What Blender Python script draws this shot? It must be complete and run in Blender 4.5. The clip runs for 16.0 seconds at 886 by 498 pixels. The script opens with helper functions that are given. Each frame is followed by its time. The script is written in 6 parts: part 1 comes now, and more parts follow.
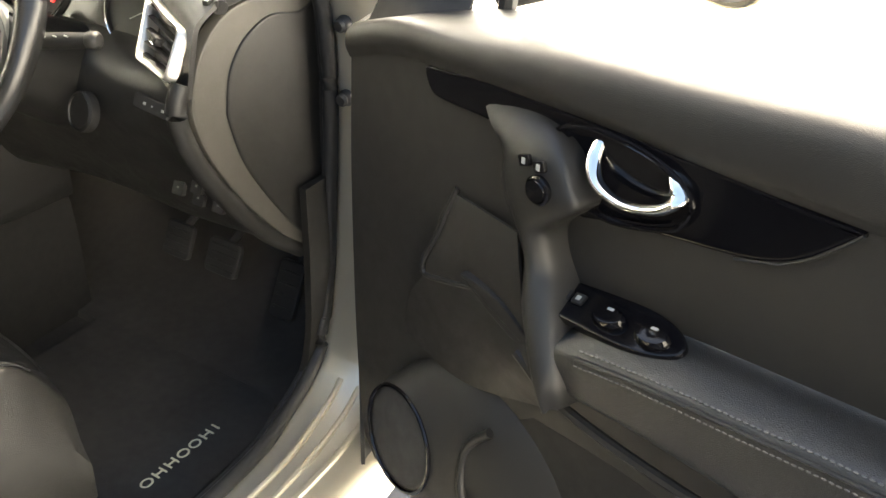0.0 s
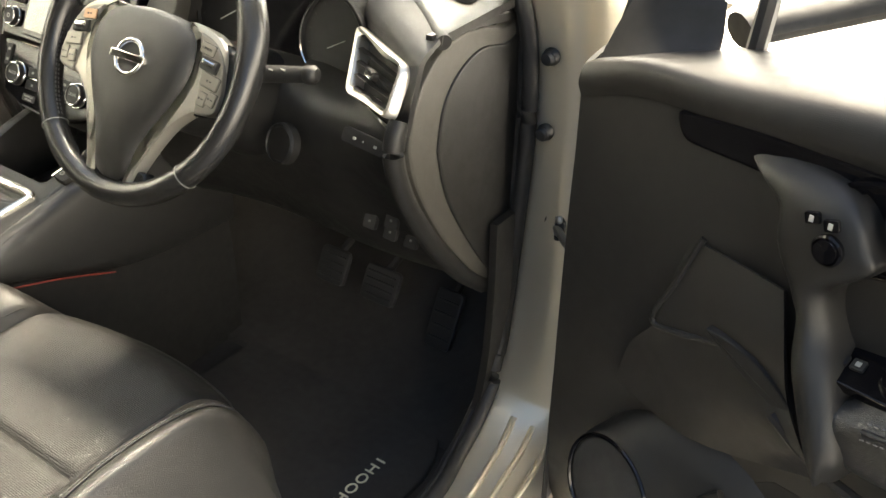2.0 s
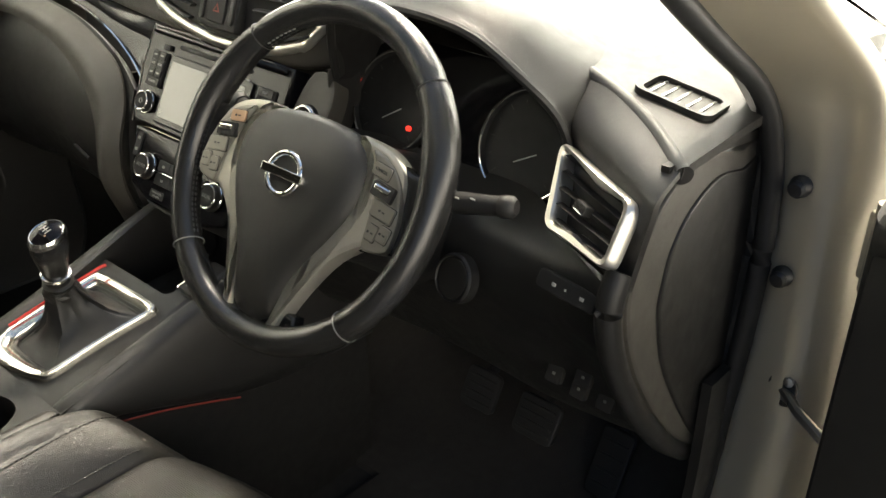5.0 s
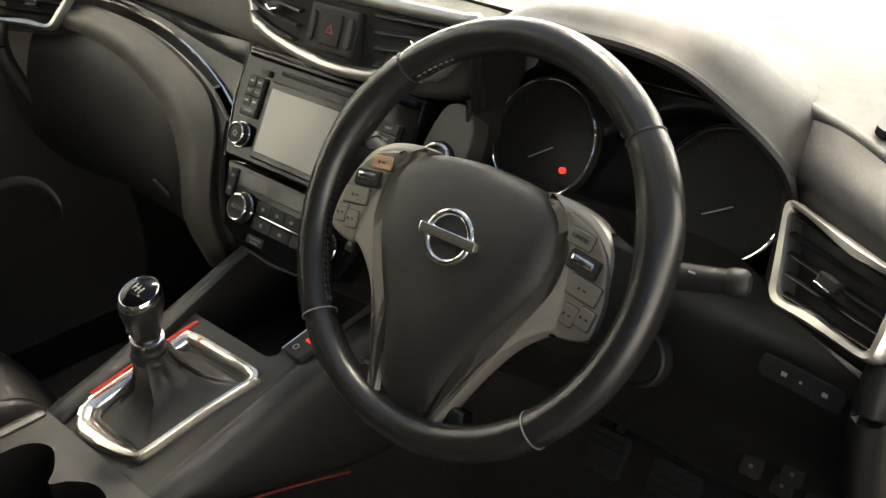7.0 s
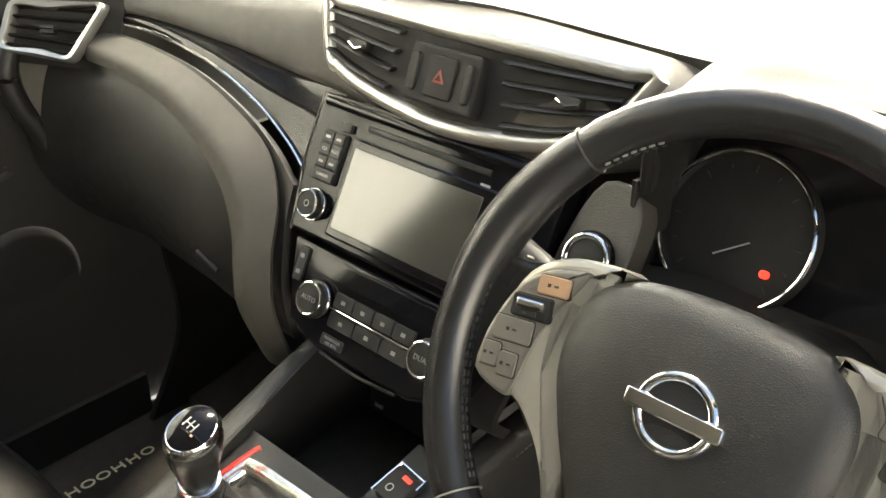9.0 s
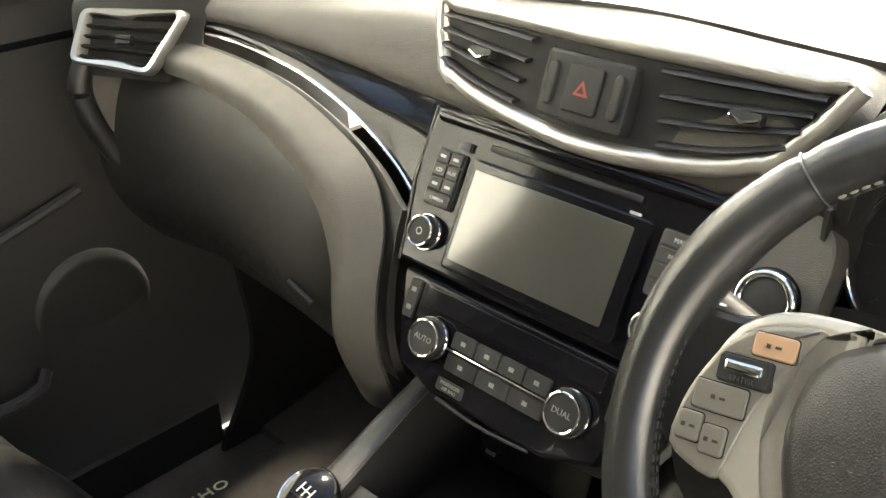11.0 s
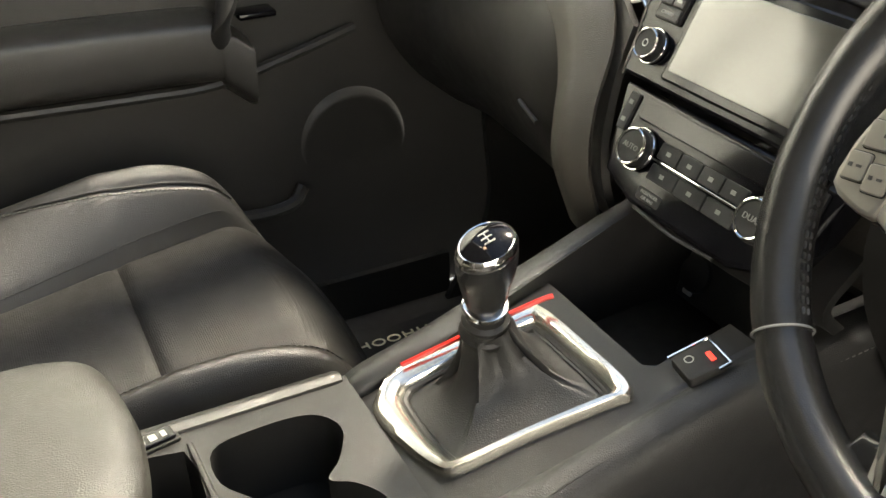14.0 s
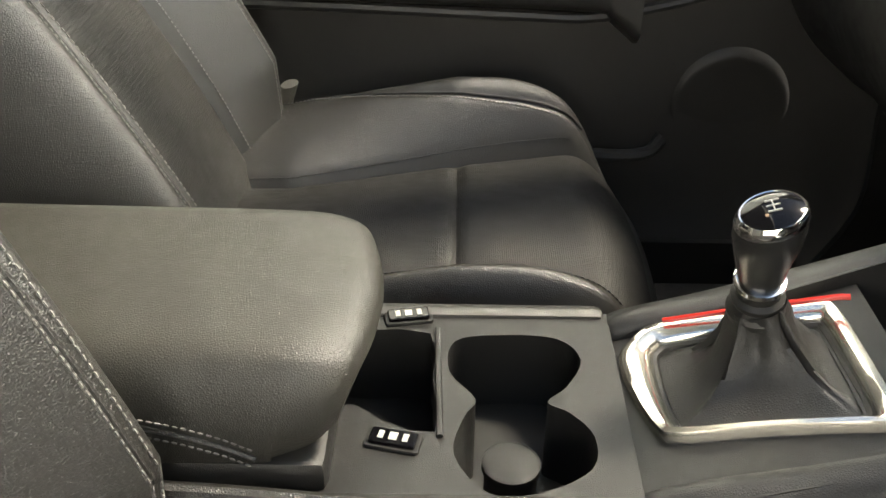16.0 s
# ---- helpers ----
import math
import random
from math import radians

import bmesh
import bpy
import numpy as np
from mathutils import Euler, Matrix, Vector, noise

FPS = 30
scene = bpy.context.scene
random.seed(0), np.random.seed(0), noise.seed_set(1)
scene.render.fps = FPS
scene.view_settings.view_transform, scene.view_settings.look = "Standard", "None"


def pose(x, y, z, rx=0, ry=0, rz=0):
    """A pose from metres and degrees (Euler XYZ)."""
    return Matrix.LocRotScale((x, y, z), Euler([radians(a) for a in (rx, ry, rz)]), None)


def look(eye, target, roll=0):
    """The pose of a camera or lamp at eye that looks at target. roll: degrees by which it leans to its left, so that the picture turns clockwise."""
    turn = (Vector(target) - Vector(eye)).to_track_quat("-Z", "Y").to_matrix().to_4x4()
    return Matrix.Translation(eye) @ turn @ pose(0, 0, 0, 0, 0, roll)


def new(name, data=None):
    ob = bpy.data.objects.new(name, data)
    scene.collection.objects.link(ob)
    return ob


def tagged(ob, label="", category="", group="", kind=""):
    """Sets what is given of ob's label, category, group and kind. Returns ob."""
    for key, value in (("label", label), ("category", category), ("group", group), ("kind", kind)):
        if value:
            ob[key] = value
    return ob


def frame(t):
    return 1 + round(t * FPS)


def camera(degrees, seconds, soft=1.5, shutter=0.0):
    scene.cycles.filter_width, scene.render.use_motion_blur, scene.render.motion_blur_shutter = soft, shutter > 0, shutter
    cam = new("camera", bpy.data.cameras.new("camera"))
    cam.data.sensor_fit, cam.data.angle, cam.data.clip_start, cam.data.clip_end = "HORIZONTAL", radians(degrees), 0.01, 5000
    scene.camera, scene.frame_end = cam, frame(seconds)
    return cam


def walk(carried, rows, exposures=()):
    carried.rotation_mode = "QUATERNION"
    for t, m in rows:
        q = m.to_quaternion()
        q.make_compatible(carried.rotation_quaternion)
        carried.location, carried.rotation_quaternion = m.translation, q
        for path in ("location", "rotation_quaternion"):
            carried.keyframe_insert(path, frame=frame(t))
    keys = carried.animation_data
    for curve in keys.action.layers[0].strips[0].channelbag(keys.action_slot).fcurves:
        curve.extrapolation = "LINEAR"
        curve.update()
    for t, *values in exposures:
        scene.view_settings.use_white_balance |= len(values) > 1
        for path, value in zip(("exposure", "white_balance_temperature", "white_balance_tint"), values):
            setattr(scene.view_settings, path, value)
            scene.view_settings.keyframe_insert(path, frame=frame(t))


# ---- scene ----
cam = camera(49.50, 16.0)
PATH = [
    (0.0, pose(1.4644, -0.6171, 1.4483, 58.018, -1.614, 31.723)),
    (0.5, pose(1.4153, -0.6405, 1.4389, 58.020, -1.476, 31.851)),
    (1.0, pose(1.3723, -0.6615, 1.4358, 57.976, -1.303, 32.388)),
    (1.5, pose(1.3296, -0.6696, 1.4392, 58.099, -1.138, 33.633)),
    (2.0, pose(1.2716, -0.6692, 1.4582, 58.249, -0.977, 35.182)),
    (2.5, pose(1.2207, -0.6778, 1.4760, 58.616, -0.728, 36.822)),
    (3.0, pose(1.1738, -0.6771, 1.4955, 58.903, -0.557, 38.100)),
    (3.5, pose(1.1418, -0.6472, 1.4928, 59.618, -0.402, 39.340)),
    (3.7, pose(1.1306, -0.6320, 1.4877, 60.000, -0.334, 39.840)),
    (5.8, pose(0.9304, -0.5048, 1.4184, 61.249, -0.397, 41.646)),
    (6.0, pose(0.9039, -0.5055, 1.4215, 61.152, -0.215, 41.733)),
    (6.5, pose(0.8585, -0.5040, 1.4139, 61.279, -0.144, 42.016)),
    (7.0, pose(0.8045, -0.4963, 1.4086, 61.186, 0.065, 42.239)),
    (7.5, pose(0.7486, -0.4808, 1.4002, 61.201, 0.071, 42.330)),
    (8.0, pose(0.6689, -0.4404, 1.3863, 61.147, 0.287, 42.480)),
    (8.5, pose(0.5903, -0.4002, 1.3731, 61.299, 0.093, 42.631)),
    (9.0, pose(0.5420, -0.3789, 1.3726, 61.337, -0.043, 42.716)),
    (9.5, pose(0.4874, -0.3765, 1.3610, 61.344, 0.037, 43.004)),
    (9.7, pose(0.4666, -0.3781, 1.3605, 61.154, 0.243, 43.167)),
    (11.8, pose(0.4085, -0.3490, 1.2965, 61.929, 1.506, 45.301)),
    (12.0, pose(0.4051, -0.3630, 1.2791, 61.665, 1.676, 45.288)),
    (12.5, pose(0.4084, -0.3739, 1.2608, 60.620, 1.875, 47.244)),
    (13.0, pose(0.4299, -0.3765, 1.2447, 60.201, 1.446, 50.636)),
    (13.5, pose(0.4702, -0.3737, 1.2334, 59.747, 1.362, 56.057)),
    (14.0, pose(0.5244, -0.3735, 1.2413, 59.423, 0.961, 63.135)),
    (14.5, pose(0.5352, -0.3499, 1.2458, 59.128, 0.804, 70.919)),
    (15.0, pose(0.5348, -0.3083, 1.2133, 58.339, 0.323, 78.365)),
    (15.5, pose(0.5463, -0.2942, 1.2105, 57.731, 0.147, 85.503)),
    (16.0, pose(0.5500, -0.2884, 1.2096, 57.366, -0.330, 90.933)),
]
walk(cam, PATH, [(0.0, 2.75, 7800, 8), (2.0, 2.3, 7700, 8), (3.5, 1.75, 7300, 8), (6.0, 1.2, 7400, 8), (7.0, 1.1, 7400, 9), (8.0, 1.75, 7500, 8), (9.0, 2.2, 7500, 8), (13.0, 2.75, 7400, 8), (14.0, 2.1, 7400, 8), (16.0, 1.8, 7200, 8)])

# ---- light ----
world = bpy.data.worlds.new("showroom_sky")
scene.world = world
world.use_nodes = True
wn = world.node_tree.nodes
sky = wn.new("ShaderNodeTexSky")
sky.sky_type = "NISHITA"
sky.sun_disc = False
sky.sun_elevation = radians(57)
sky.sun_rotation = radians(334)
wn["Background"].inputs["Strength"].default_value = 0.10
world.node_tree.links.new(sky.outputs[0], wn["Background"].inputs["Color"])

sun_data = bpy.data.lights.new("daylight", "SUN")
sun_data.energy = 2.1
sun_data.angle = radians(9)
sun_data.color = (1.0, 0.93, 0.82)
sun = new("daylight", sun_data)
sun.matrix_world = look((-1.15, 2.4, 4.6), (0, 0, 0.6))


# ---- materials ----
def material(name, color, rough=0.5, metal=0.0, grain=0.0, size=400.0, stain=0.15, coat=0.0, spec=0.5, kind="noise", emit=None):
    """A surface with fine relief (grain, at size per metre) and soft wear in its colour and gloss."""
    m = bpy.data.materials.new(name)
    m.use_nodes = True
    n, l = m.node_tree.nodes, m.node_tree.links
    b = n["Principled BSDF"]
    b.inputs["Metallic"].default_value = metal
    b.inputs["Specular IOR Level"].default_value = spec
    b.inputs["Coat Weight"].default_value = coat
    b.inputs["Coat Roughness"].default_value = 0.03
    tc = n.new("ShaderNodeTexCoord")
    big = n.new("ShaderNodeTexNoise")
    big.inputs["Scale"].default_value = 9.0
    big.inputs["Detail"].default_value = 6.0
    l.new(tc.outputs["Object"], big.inputs["Vector"])
    ramp = n.new("ShaderNodeMix")
    ramp.data_type = "RGBA"
    ramp.inputs["A"].default_value = (*[c * (1 - stain) for c in color], 1)
    ramp.inputs["B"].default_value = (*[min(1, c * (1 + stain)) for c in color], 1)
    l.new(big.outputs["Fac"], ramp.inputs["Factor"])
    l.new(ramp.outputs["Result"], b.inputs["Base Color"])
    mr = n.new("ShaderNodeMapRange")
    mr.inputs["From Min"].default_value, mr.inputs["From Max"].default_value = 0.3, 0.7
    mr.inputs["To Min"].default_value, mr.inputs["To Max"].default_value = max(0.01, rough * (0.88 if stain else 1.0)), min(1, rough * (1.12 if stain else 1.0))
    fine = n.new("ShaderNodeTexNoise")
    fine.inputs["Scale"].default_value = 60.0
    fine.inputs["Detail"].default_value = 4.0
    l.new(tc.outputs["Object"], fine.inputs["Vector"])
    l.new(fine.outputs["Fac"], mr.inputs["Value"])
    l.new(mr.outputs["Result"], b.inputs["Roughness"])
    if grain:
        if kind == "noise":
            t = n.new("ShaderNodeTexNoise")
            t.inputs["Detail"].default_value = 3.0
            out = t.outputs["Fac"]
        else:
            t = n.new("ShaderNodeTexVoronoi")
            t.feature = "DISTANCE_TO_EDGE" if kind == "leather" else "F1"
            out = t.outputs["Distance"]
        if kind == "dots":
            t.inputs["Randomness"].default_value = 0.3
        t.inputs["Scale"].default_value = size
        l.new(tc.outputs["Object"], t.inputs["Vector"])
        bump = n.new("ShaderNodeBump")
        bump.inputs["Strength"].default_value = grain
        bump.inputs["Distance"].default_value = 0.6 / size
        l.new(out, bump.inputs["Height"])
        l.new(bump.outputs["Normal"], b.inputs["Normal"])
    if emit:
        b.inputs["Emission Color"].default_value = (*emit[:3], 1)
        b.inputs["Emission Strength"].default_value = emit[3]
    return m


SOFT = material("soft_touch_plastic", (0.017, 0.0163, 0.0150), 0.46, grain=0.35, size=650, kind="leather", spec=0.42)
GREY = material("grey_soft_plastic", (0.055, 0.051, 0.043), 0.50, grain=0.55, size=650, kind="leather")
HARD = material("hard_black_plastic", (0.013, 0.0127, 0.012), 0.44, grain=0.40, size=750, kind="leather", spec=0.40)
MATT = material("matt_black_plastic", (0.011, 0.0108, 0.0105), 0.6, grain=0.2, size=900, spec=0.35)
PIANO = material("piano_black_lacquer", (0.004, 0.004, 0.005), 0.10, spec=0.18, coat=0.05, stain=0.05)
GLASSY = material("dark_glass_face", (0.004, 0.004, 0.005), 0.10, spec=0.25, coat=0.10, stain=0.05)
SCREEN = material("screen_glass", (0.040, 0.039, 0.033), 0.11, stain=0.05, spec=0.9)
CHROME = material("bright_chrome", (0.86, 0.85, 0.82), 0.07, 1.0, stain=0.03)
SATIN = material("satin_silver", (0.56, 0.545, 0.50), 0.32, 0.9, stain=0.0)
POLISH = material("polished_silver", (0.74, 0.71, 0.63), 0.20, 0.95, stain=0.0)
TITAN = material("satin_silver_paint", (0.21, 0.20, 0.175), 0.38, 0.7, stain=0.0)
INSERT = material("silver_spoke_paint", (0.40, 0.38, 0.325), 0.30, 0.55, stain=0.0)
LEATHER = material("black_leather", (0.021, 0.0202, 0.0185), 0.34, grain=0.60, size=520, kind="leather", stain=0.25, spec=0.6)
RIM_LEATHER = material("worn_rim_leather", (0.016, 0.0158, 0.0155), 0.24, grain=0.2, size=900, kind="leather", stain=0.1)
PERF = material("perforated_leather", (0.020, 0.0192, 0.0175), 0.50, grain=0.6, size=420, kind="dots", stain=0.15, spec=0.35)
CLOTH = material("black_cloth", (0.020, 0.020, 0.020), 0.8, grain=0.6, size=700)
CARPET = material("black_carpet", (0.031, 0.028, 0.025), 0.95, grain=0.9, size=500, stain=0.5)
RUBBER = material("black_rubber", (0.020, 0.020, 0.020), 0.5, grain=0.15, size=500)
PAINT = material("champagne_metallic_paint", (0.56, 0.51, 0.40), 0.34, 0.55, coat=0.7, stain=0.06)
THREAD = material("pale_thread", (0.16, 0.155, 0.145), 0.7)
INK = material("pale_print", (0.36, 0.355, 0.33), 0.5)
DIM = material("faded_print", (0.16, 0.16, 0.15), 0.5)
EMB = material("cream_embroidery", (0.74, 0.68, 0.48), 0.6, grain=0.4, size=900)
RED = material("red_trim", (0.50, 0.016, 0.010), 0.35, stain=0.1, spec=0.4)
LAMP_RED = material("red_warning_lamp", (0.5, 0.02, 0.01), 0.4, emit=(1.0, 0.03, 0.02, 0.8))
AMBER = material("amber_button", (0.42, 0.26, 0.16), 0.4, 0.4)
HAZARD = material("hazard_red", (0.25, 0.03, 0.02), 0.5)
ALU = material("brushed_steel", (0.5, 0.5, 0.5), 0.3, 1.0)
FLOORING = material("showroom_floor_tiles", (0.055, 0.062, 0.080), 0.22, grain=0.1, size=60, stain=0.25)
# Self-lit wall: its glow stands in for the bright surroundings ahead.
GLOW_WALL = material("glowing_white_wall", (0.8, 0.8, 0.78), 0.8, emit=(1.0, 0.98, 0.94, 4.2))
# Unseen right wall, given a glow to fill the door and dash.
FILL_WALL = material("glowing_fill_wall", (0.8, 0.8, 0.78), 0.8, emit=(1.0, 0.95, 0.87, 1.7))
# Glow of the added panel on the left, not a known window.
GLOW_PANEL = material("glow_panel", (0.8, 0.8, 0.78), 0.8, emit=(1.0, 0.95, 0.82, 1.7))
# Unseen walls, made dark to keep fill light and gloss reflections down.
DARK_WALL = material("light_cutting_wall", (0.05, 0.05, 0.05), 0.8)
HEADLINER = material("light_headliner_cloth", (0.42, 0.41, 0.38), 0.9, grain=0.4, size=500)
ARM_HIDE = material("armrest_leatherette", (0.024, 0.0228, 0.019), 0.46, grain=0.5, size=560, kind="leather", stain=0.15)
GAITER = material("black_gaiter_leather", (0.012, 0.0118, 0.0115), 0.46, grain=0.4, size=520, kind="leather")
# Black of the climate buttons; in the vents, shade put into colour.
BUTTON_AND_SHADE_BLACK = material("button_and_shade_black", (0.005, 0.005, 0.005), 0.7)
GLASS = bpy.data.materials.new("clear_glass")
GLASS.use_nodes = True
gp = GLASS.node_tree.nodes["Principled BSDF"]
gp.inputs["Transmission Weight"].default_value = 1.0
gp.inputs["Roughness"].default_value = 0.0
gp.inputs["IOR"].default_value = 1.02
gp.inputs["Base Color"].default_value = (0.93, 0.97, 0.96, 1)
# Opaque dark panes, added out of view to block light from behind.
LIGHT_BLOCK = material("opaque_blocking_pane", (0.006, 0.007, 0.007), 0.05, coat=0.5, stain=0.05)
MIRROR = material("mirror_glass", (0.9, 0.9, 0.9), 0.02, 1.0, stain=0.0)


# ---- building helpers ----
def thing(name, label, category, at=(0, 0, 0), group="", kind=""):
    ob = new(name)
    ob.location = at
    ob.empty_display_size = 0.05
    return tagged(ob, label, category, group, kind)


def part(name, bm, mat, parent=None, label="", smooth=True, angle=40):
    bmesh.ops.recalc_face_normals(bm, faces=bm.faces)
    me = bpy.data.meshes.new(name)
    lim = radians(angle)
    for f in bm.faces:
        f.smooth = smooth
    for e in bm.edges:
        if len(e.link_faces) == 2 and e.calc_face_angle(0) > lim:
            e.smooth = False
    bm.to_mesh(me)
    bm.free()
    me.materials.append(mat)
    ob = new(name, me)
    if parent is not None:
        bpy.context.view_layer.update()
        ob.parent = parent
        ob.matrix_parent_inverse = parent.matrix_world.inverted()
    if label:
        ob["label"] = label
    return ob


def frame3(o, ex, ey):
    """Local axes: x along ex, y along ey, z outwards."""
    ex, ey = Vector(ex).normalized(), Vector(ey)
    ez = ex.cross(ey).normalized()
    ey = ez.cross(ex)
    m = Matrix((ex, ey, ez)).transposed().to_4x4()
    m.translation = Vector(o)
    return m


def cr(pts, n, closed=False):
    """n points to each span of a smooth line through pts."""
    p = [Vector(q) for q in pts]
    out = []
    k = len(p)
    for i in range(k if closed else k - 1):
        if closed:
            a, b, c, d = p[i - 1], p[i], p[(i + 1) % k], p[(i + 2) % k]
        else:
            b, c = p[i], p[i + 1]
            a = p[i - 1] if i else b * 2 - c
            d = p[i + 2] if i + 2 < k else c * 2 - b
        for j in range(n):
            t = j / n
            out.append(0.5 * ((2 * b) + (c - a) * t + (2 * a - 5 * b + 4 * c - d) * t * t + (3 * b - a - 3 * c + d) * t ** 3))
    if not closed:
        out.append(p[-1])
    return out


def skin(rows, close_u=False, close_v=False, caps=False, m=None):
    """Quads through rows of points. close_v joins each row's ends, close_u the first and last row."""
    bm = bmesh.new()
    vs = [[bm.verts.new(m @ Vector(p) if m else Vector(p)) for p in r] for r in rows]
    nr, nc = len(vs), len(vs[0])
    for i in range(nr if close_u else nr - 1):
        for j in range(nc if close_v else nc - 1):
            q = [vs[i][j], vs[i][(j + 1) % nc], vs[(i + 1) % nr][(j + 1) % nc], vs[(i + 1) % nr][j]]
            bm.faces.new(q)
    if caps:
        bm.faces.new(vs[0])
        bm.faces.new(vs[-1][::-1])
    return bm


def thicken(bm, thick):
    """Gives an open sheet thickness, half of it to each side."""
    bmesh.ops.recalc_face_normals(bm, faces=bm.faces)
    bm.normal_update()
    vs, fs = bm.verts[:], bm.faces[:]
    rim = [e for e in bm.edges if len(e.link_faces) == 1]
    low = {v: bm.verts.new(v.co - v.normal * thick / 2) for v in vs}
    for f in fs:
        bm.faces.new([low[v] for v in reversed(f.verts)])
    for e in rim:
        a, b = e.verts
        bm.faces.new((a, b, low[b], low[a]))
    for v in vs:
        v.co = v.co + v.normal * thick / 2
    return bm


def sheet(grid, nu=6, nv=6, thick=0.004, m=None):
    """A smooth curved sheet through a grid of points, with thickness."""
    rows = [cr(r, nv) for r in grid]
    cols = [cr([r[j] for r in rows], nu) for j in range(len(rows[0]))]
    rows = [[c[i] for c in cols] for i in range(len(cols[0]))]
    bm = skin(rows, m=m)
    return thicken(bm, thick)


def tube(path, r, seg=10, closed=False, flat=1.0, up=(0, 0, 1), m=None):
    """A round bar along a path. r: one radius or one for each point; flat squeezes it along up."""
    p = [Vector(q) for q in path]
    k = len(p)
    rows = []
    for i in range(k):
        a = p[i - 1] if (i or closed) else p[0]
        b = p[(i + 1) % k] if (i < k - 1 or closed) else p[-1]
        t = (b - a).normalized()
        s = t.cross(Vector(up))
        s = s.normalized() if s.length > 1e-5 else t.orthogonal().normalized()
        u = s.cross(t).normalized()
        rr = r[i] if isinstance(r, (list, tuple)) else r
        rows.append([p[i] + s * (math.cos(x) * rr) + u * (math.sin(x) * rr * flat) for x in [2 * math.pi * j / seg for j in range(seg)]])
    return skin(rows, close_u=closed, close_v=True, caps=not closed, m=m)


def lathe(profile, seg=28, m=None):
    """Turns (radius, height) pairs about local z."""
    rows = [[(r * math.cos(a), r * math.sin(a), z) for a in [2 * math.pi * j / seg for j in range(seg)]] for r, z in profile]
    return skin(rows, close_v=True, caps=True, m=m)


def slab(outline, z0, z1, bevel=0.002, smooth=0, m=None):
    """A plate with the given outline from z0 to z1, its upper edge rounded off."""
    o = [Vector((*q, 0)) for q in outline]
    if smooth:
        o = cr(o, smooth, True)
    k = len(o)

    def inset(d):
        out = []
        for i in range(k):
            a, b = o[i - 1], o[(i + 1) % k]
            t = (b - a).normalized()
            nrm = Vector((-t.y, t.x, 0)) * (1 if area > 0 else -1)
            out.append(o[i] + nrm * d)
        return out

    area = sum(o[i - 1].x * o[i].y - o[i].x * o[i - 1].y for i in range(k))
    rows = []
    for d, z in ((0, z0), (0, z1 - bevel), (bevel * 0.3, z1 - bevel * 0.3), (bevel, z1), (bevel * 1.25, z1)):
        rows.append([(q.x, q.y, z) for q in (inset(d) if d else o)])
    return skin(rows, close_v=True, caps=True, m=m)


def rbox(c, size, bevel=0.003, m=None, seg=2):
    bm = bmesh.new()
    bmesh.ops.create_cube(bm, size=1)
    for v in bm.verts:
        v.co = Vector((v.co.x * size[0] + c[0], v.co.y * size[1] + c[1], v.co.z * size[2] + c[2]))
    if bevel:
        bmesh.ops.bevel(bm, geom=bm.edges[:], offset=min(bevel, min(size) * 0.45), segments=seg, profile=0.5, affect="EDGES")
    if m:
        bmesh.ops.transform(bm, matrix=m, verts=bm.verts)
    return bm


def join(*bms):
    out = bms[0]
    for b in bms[1:]:
        me = bpy.data.meshes.new("tmp")
        b.to_mesh(me)
        b.free()
        out.from_mesh(me)
        bpy.data.meshes.remove(me)
    return out


def rrect(w, h, r, n=5, cx=0, cy=0):
    """A rounded rectangle's outline."""
    out = []
    for sx, sy, a0 in ((1, 1, 0), (-1, 1, 90), (-1, -1, 180), (1, -1, 270)):
        for i in range(n + 1):
            a = radians(a0 + 90 * i / n)
            out.append((cx + sx * (w / 2 - r) + r * math.cos(a), cy + sy * (h / 2 - r) + r * math.sin(a)))
    return out


def words(text, size, mat, m, parent, name="print", depth=0.0004, label=""):
    """Printed characters as thin geometry, centred."""
    cu = bpy.data.curves.new("tmp_text", "FONT")
    cu.body, cu.size, cu.extrude = text, size, depth
    cu.align_x, cu.align_y = "CENTER", "CENTER"
    cu.resolution_u = 2
    tmp = bpy.data.objects.new("tmp_text", cu)
    scene.collection.objects.link(tmp)
    bpy.context.view_layer.update()
    me = bpy.data.meshes.new_from_object(tmp.evaluated_get(bpy.context.evaluated_depsgraph_get()))
    bpy.data.objects.remove(tmp)
    bm = bmesh.new()
    bm.from_mesh(me)
    bpy.data.meshes.remove(me)
    bmesh.ops.transform(bm, matrix=m, verts=bm.verts)
    return part(name, bm, mat, parent, label, smooth=False)


def move(x=0, y=0, z=0):
    return Matrix.Translation((x, y, z))


def stitches(line, mat, parent, step=0.006, size=0.0011, name="stitching", label="", closed=False):
    """A row of raised thread stitches along a line."""
    p = [Vector(q) for q in line]
    if closed:
        p.append(p[0])
    d = [0.0]
    for a, b in zip(p, p[1:]):
        d.append(d[-1] + (b - a).length)
    rows, bm = [], bmesh.new()
    s = step / 2
    i = 0
    while s < d[-1] - step / 2:
        while d[i + 1] < s:
            i += 1
        t = (p[i + 1] - p[i]).normalized()
        c = p[i].lerp(p[i + 1], (s - d[i]) / max(1e-9, d[i + 1] - d[i]))
        u = t.orthogonal().normalized()
        w = t.cross(u)
        ends = []
        for f, r in ((-0.36, 0.35), (-0.2, 1), (0.2, 1), (0.36, 0.35)):
            ends.append([bm.verts.new(c + t * (f * step) + (u * math.cos(a) + w * math.sin(a)) * size * r) for a in (0, 1.57, 3.14, 4.71)])
        for e, g in zip(ends, ends[1:]):
            for k in range(4):
                bm.faces.new((e[k], e[(k + 1) % 4], g[(k + 1) % 4], g[k]))
        s += step
    return part(name, bm, mat, parent, label)


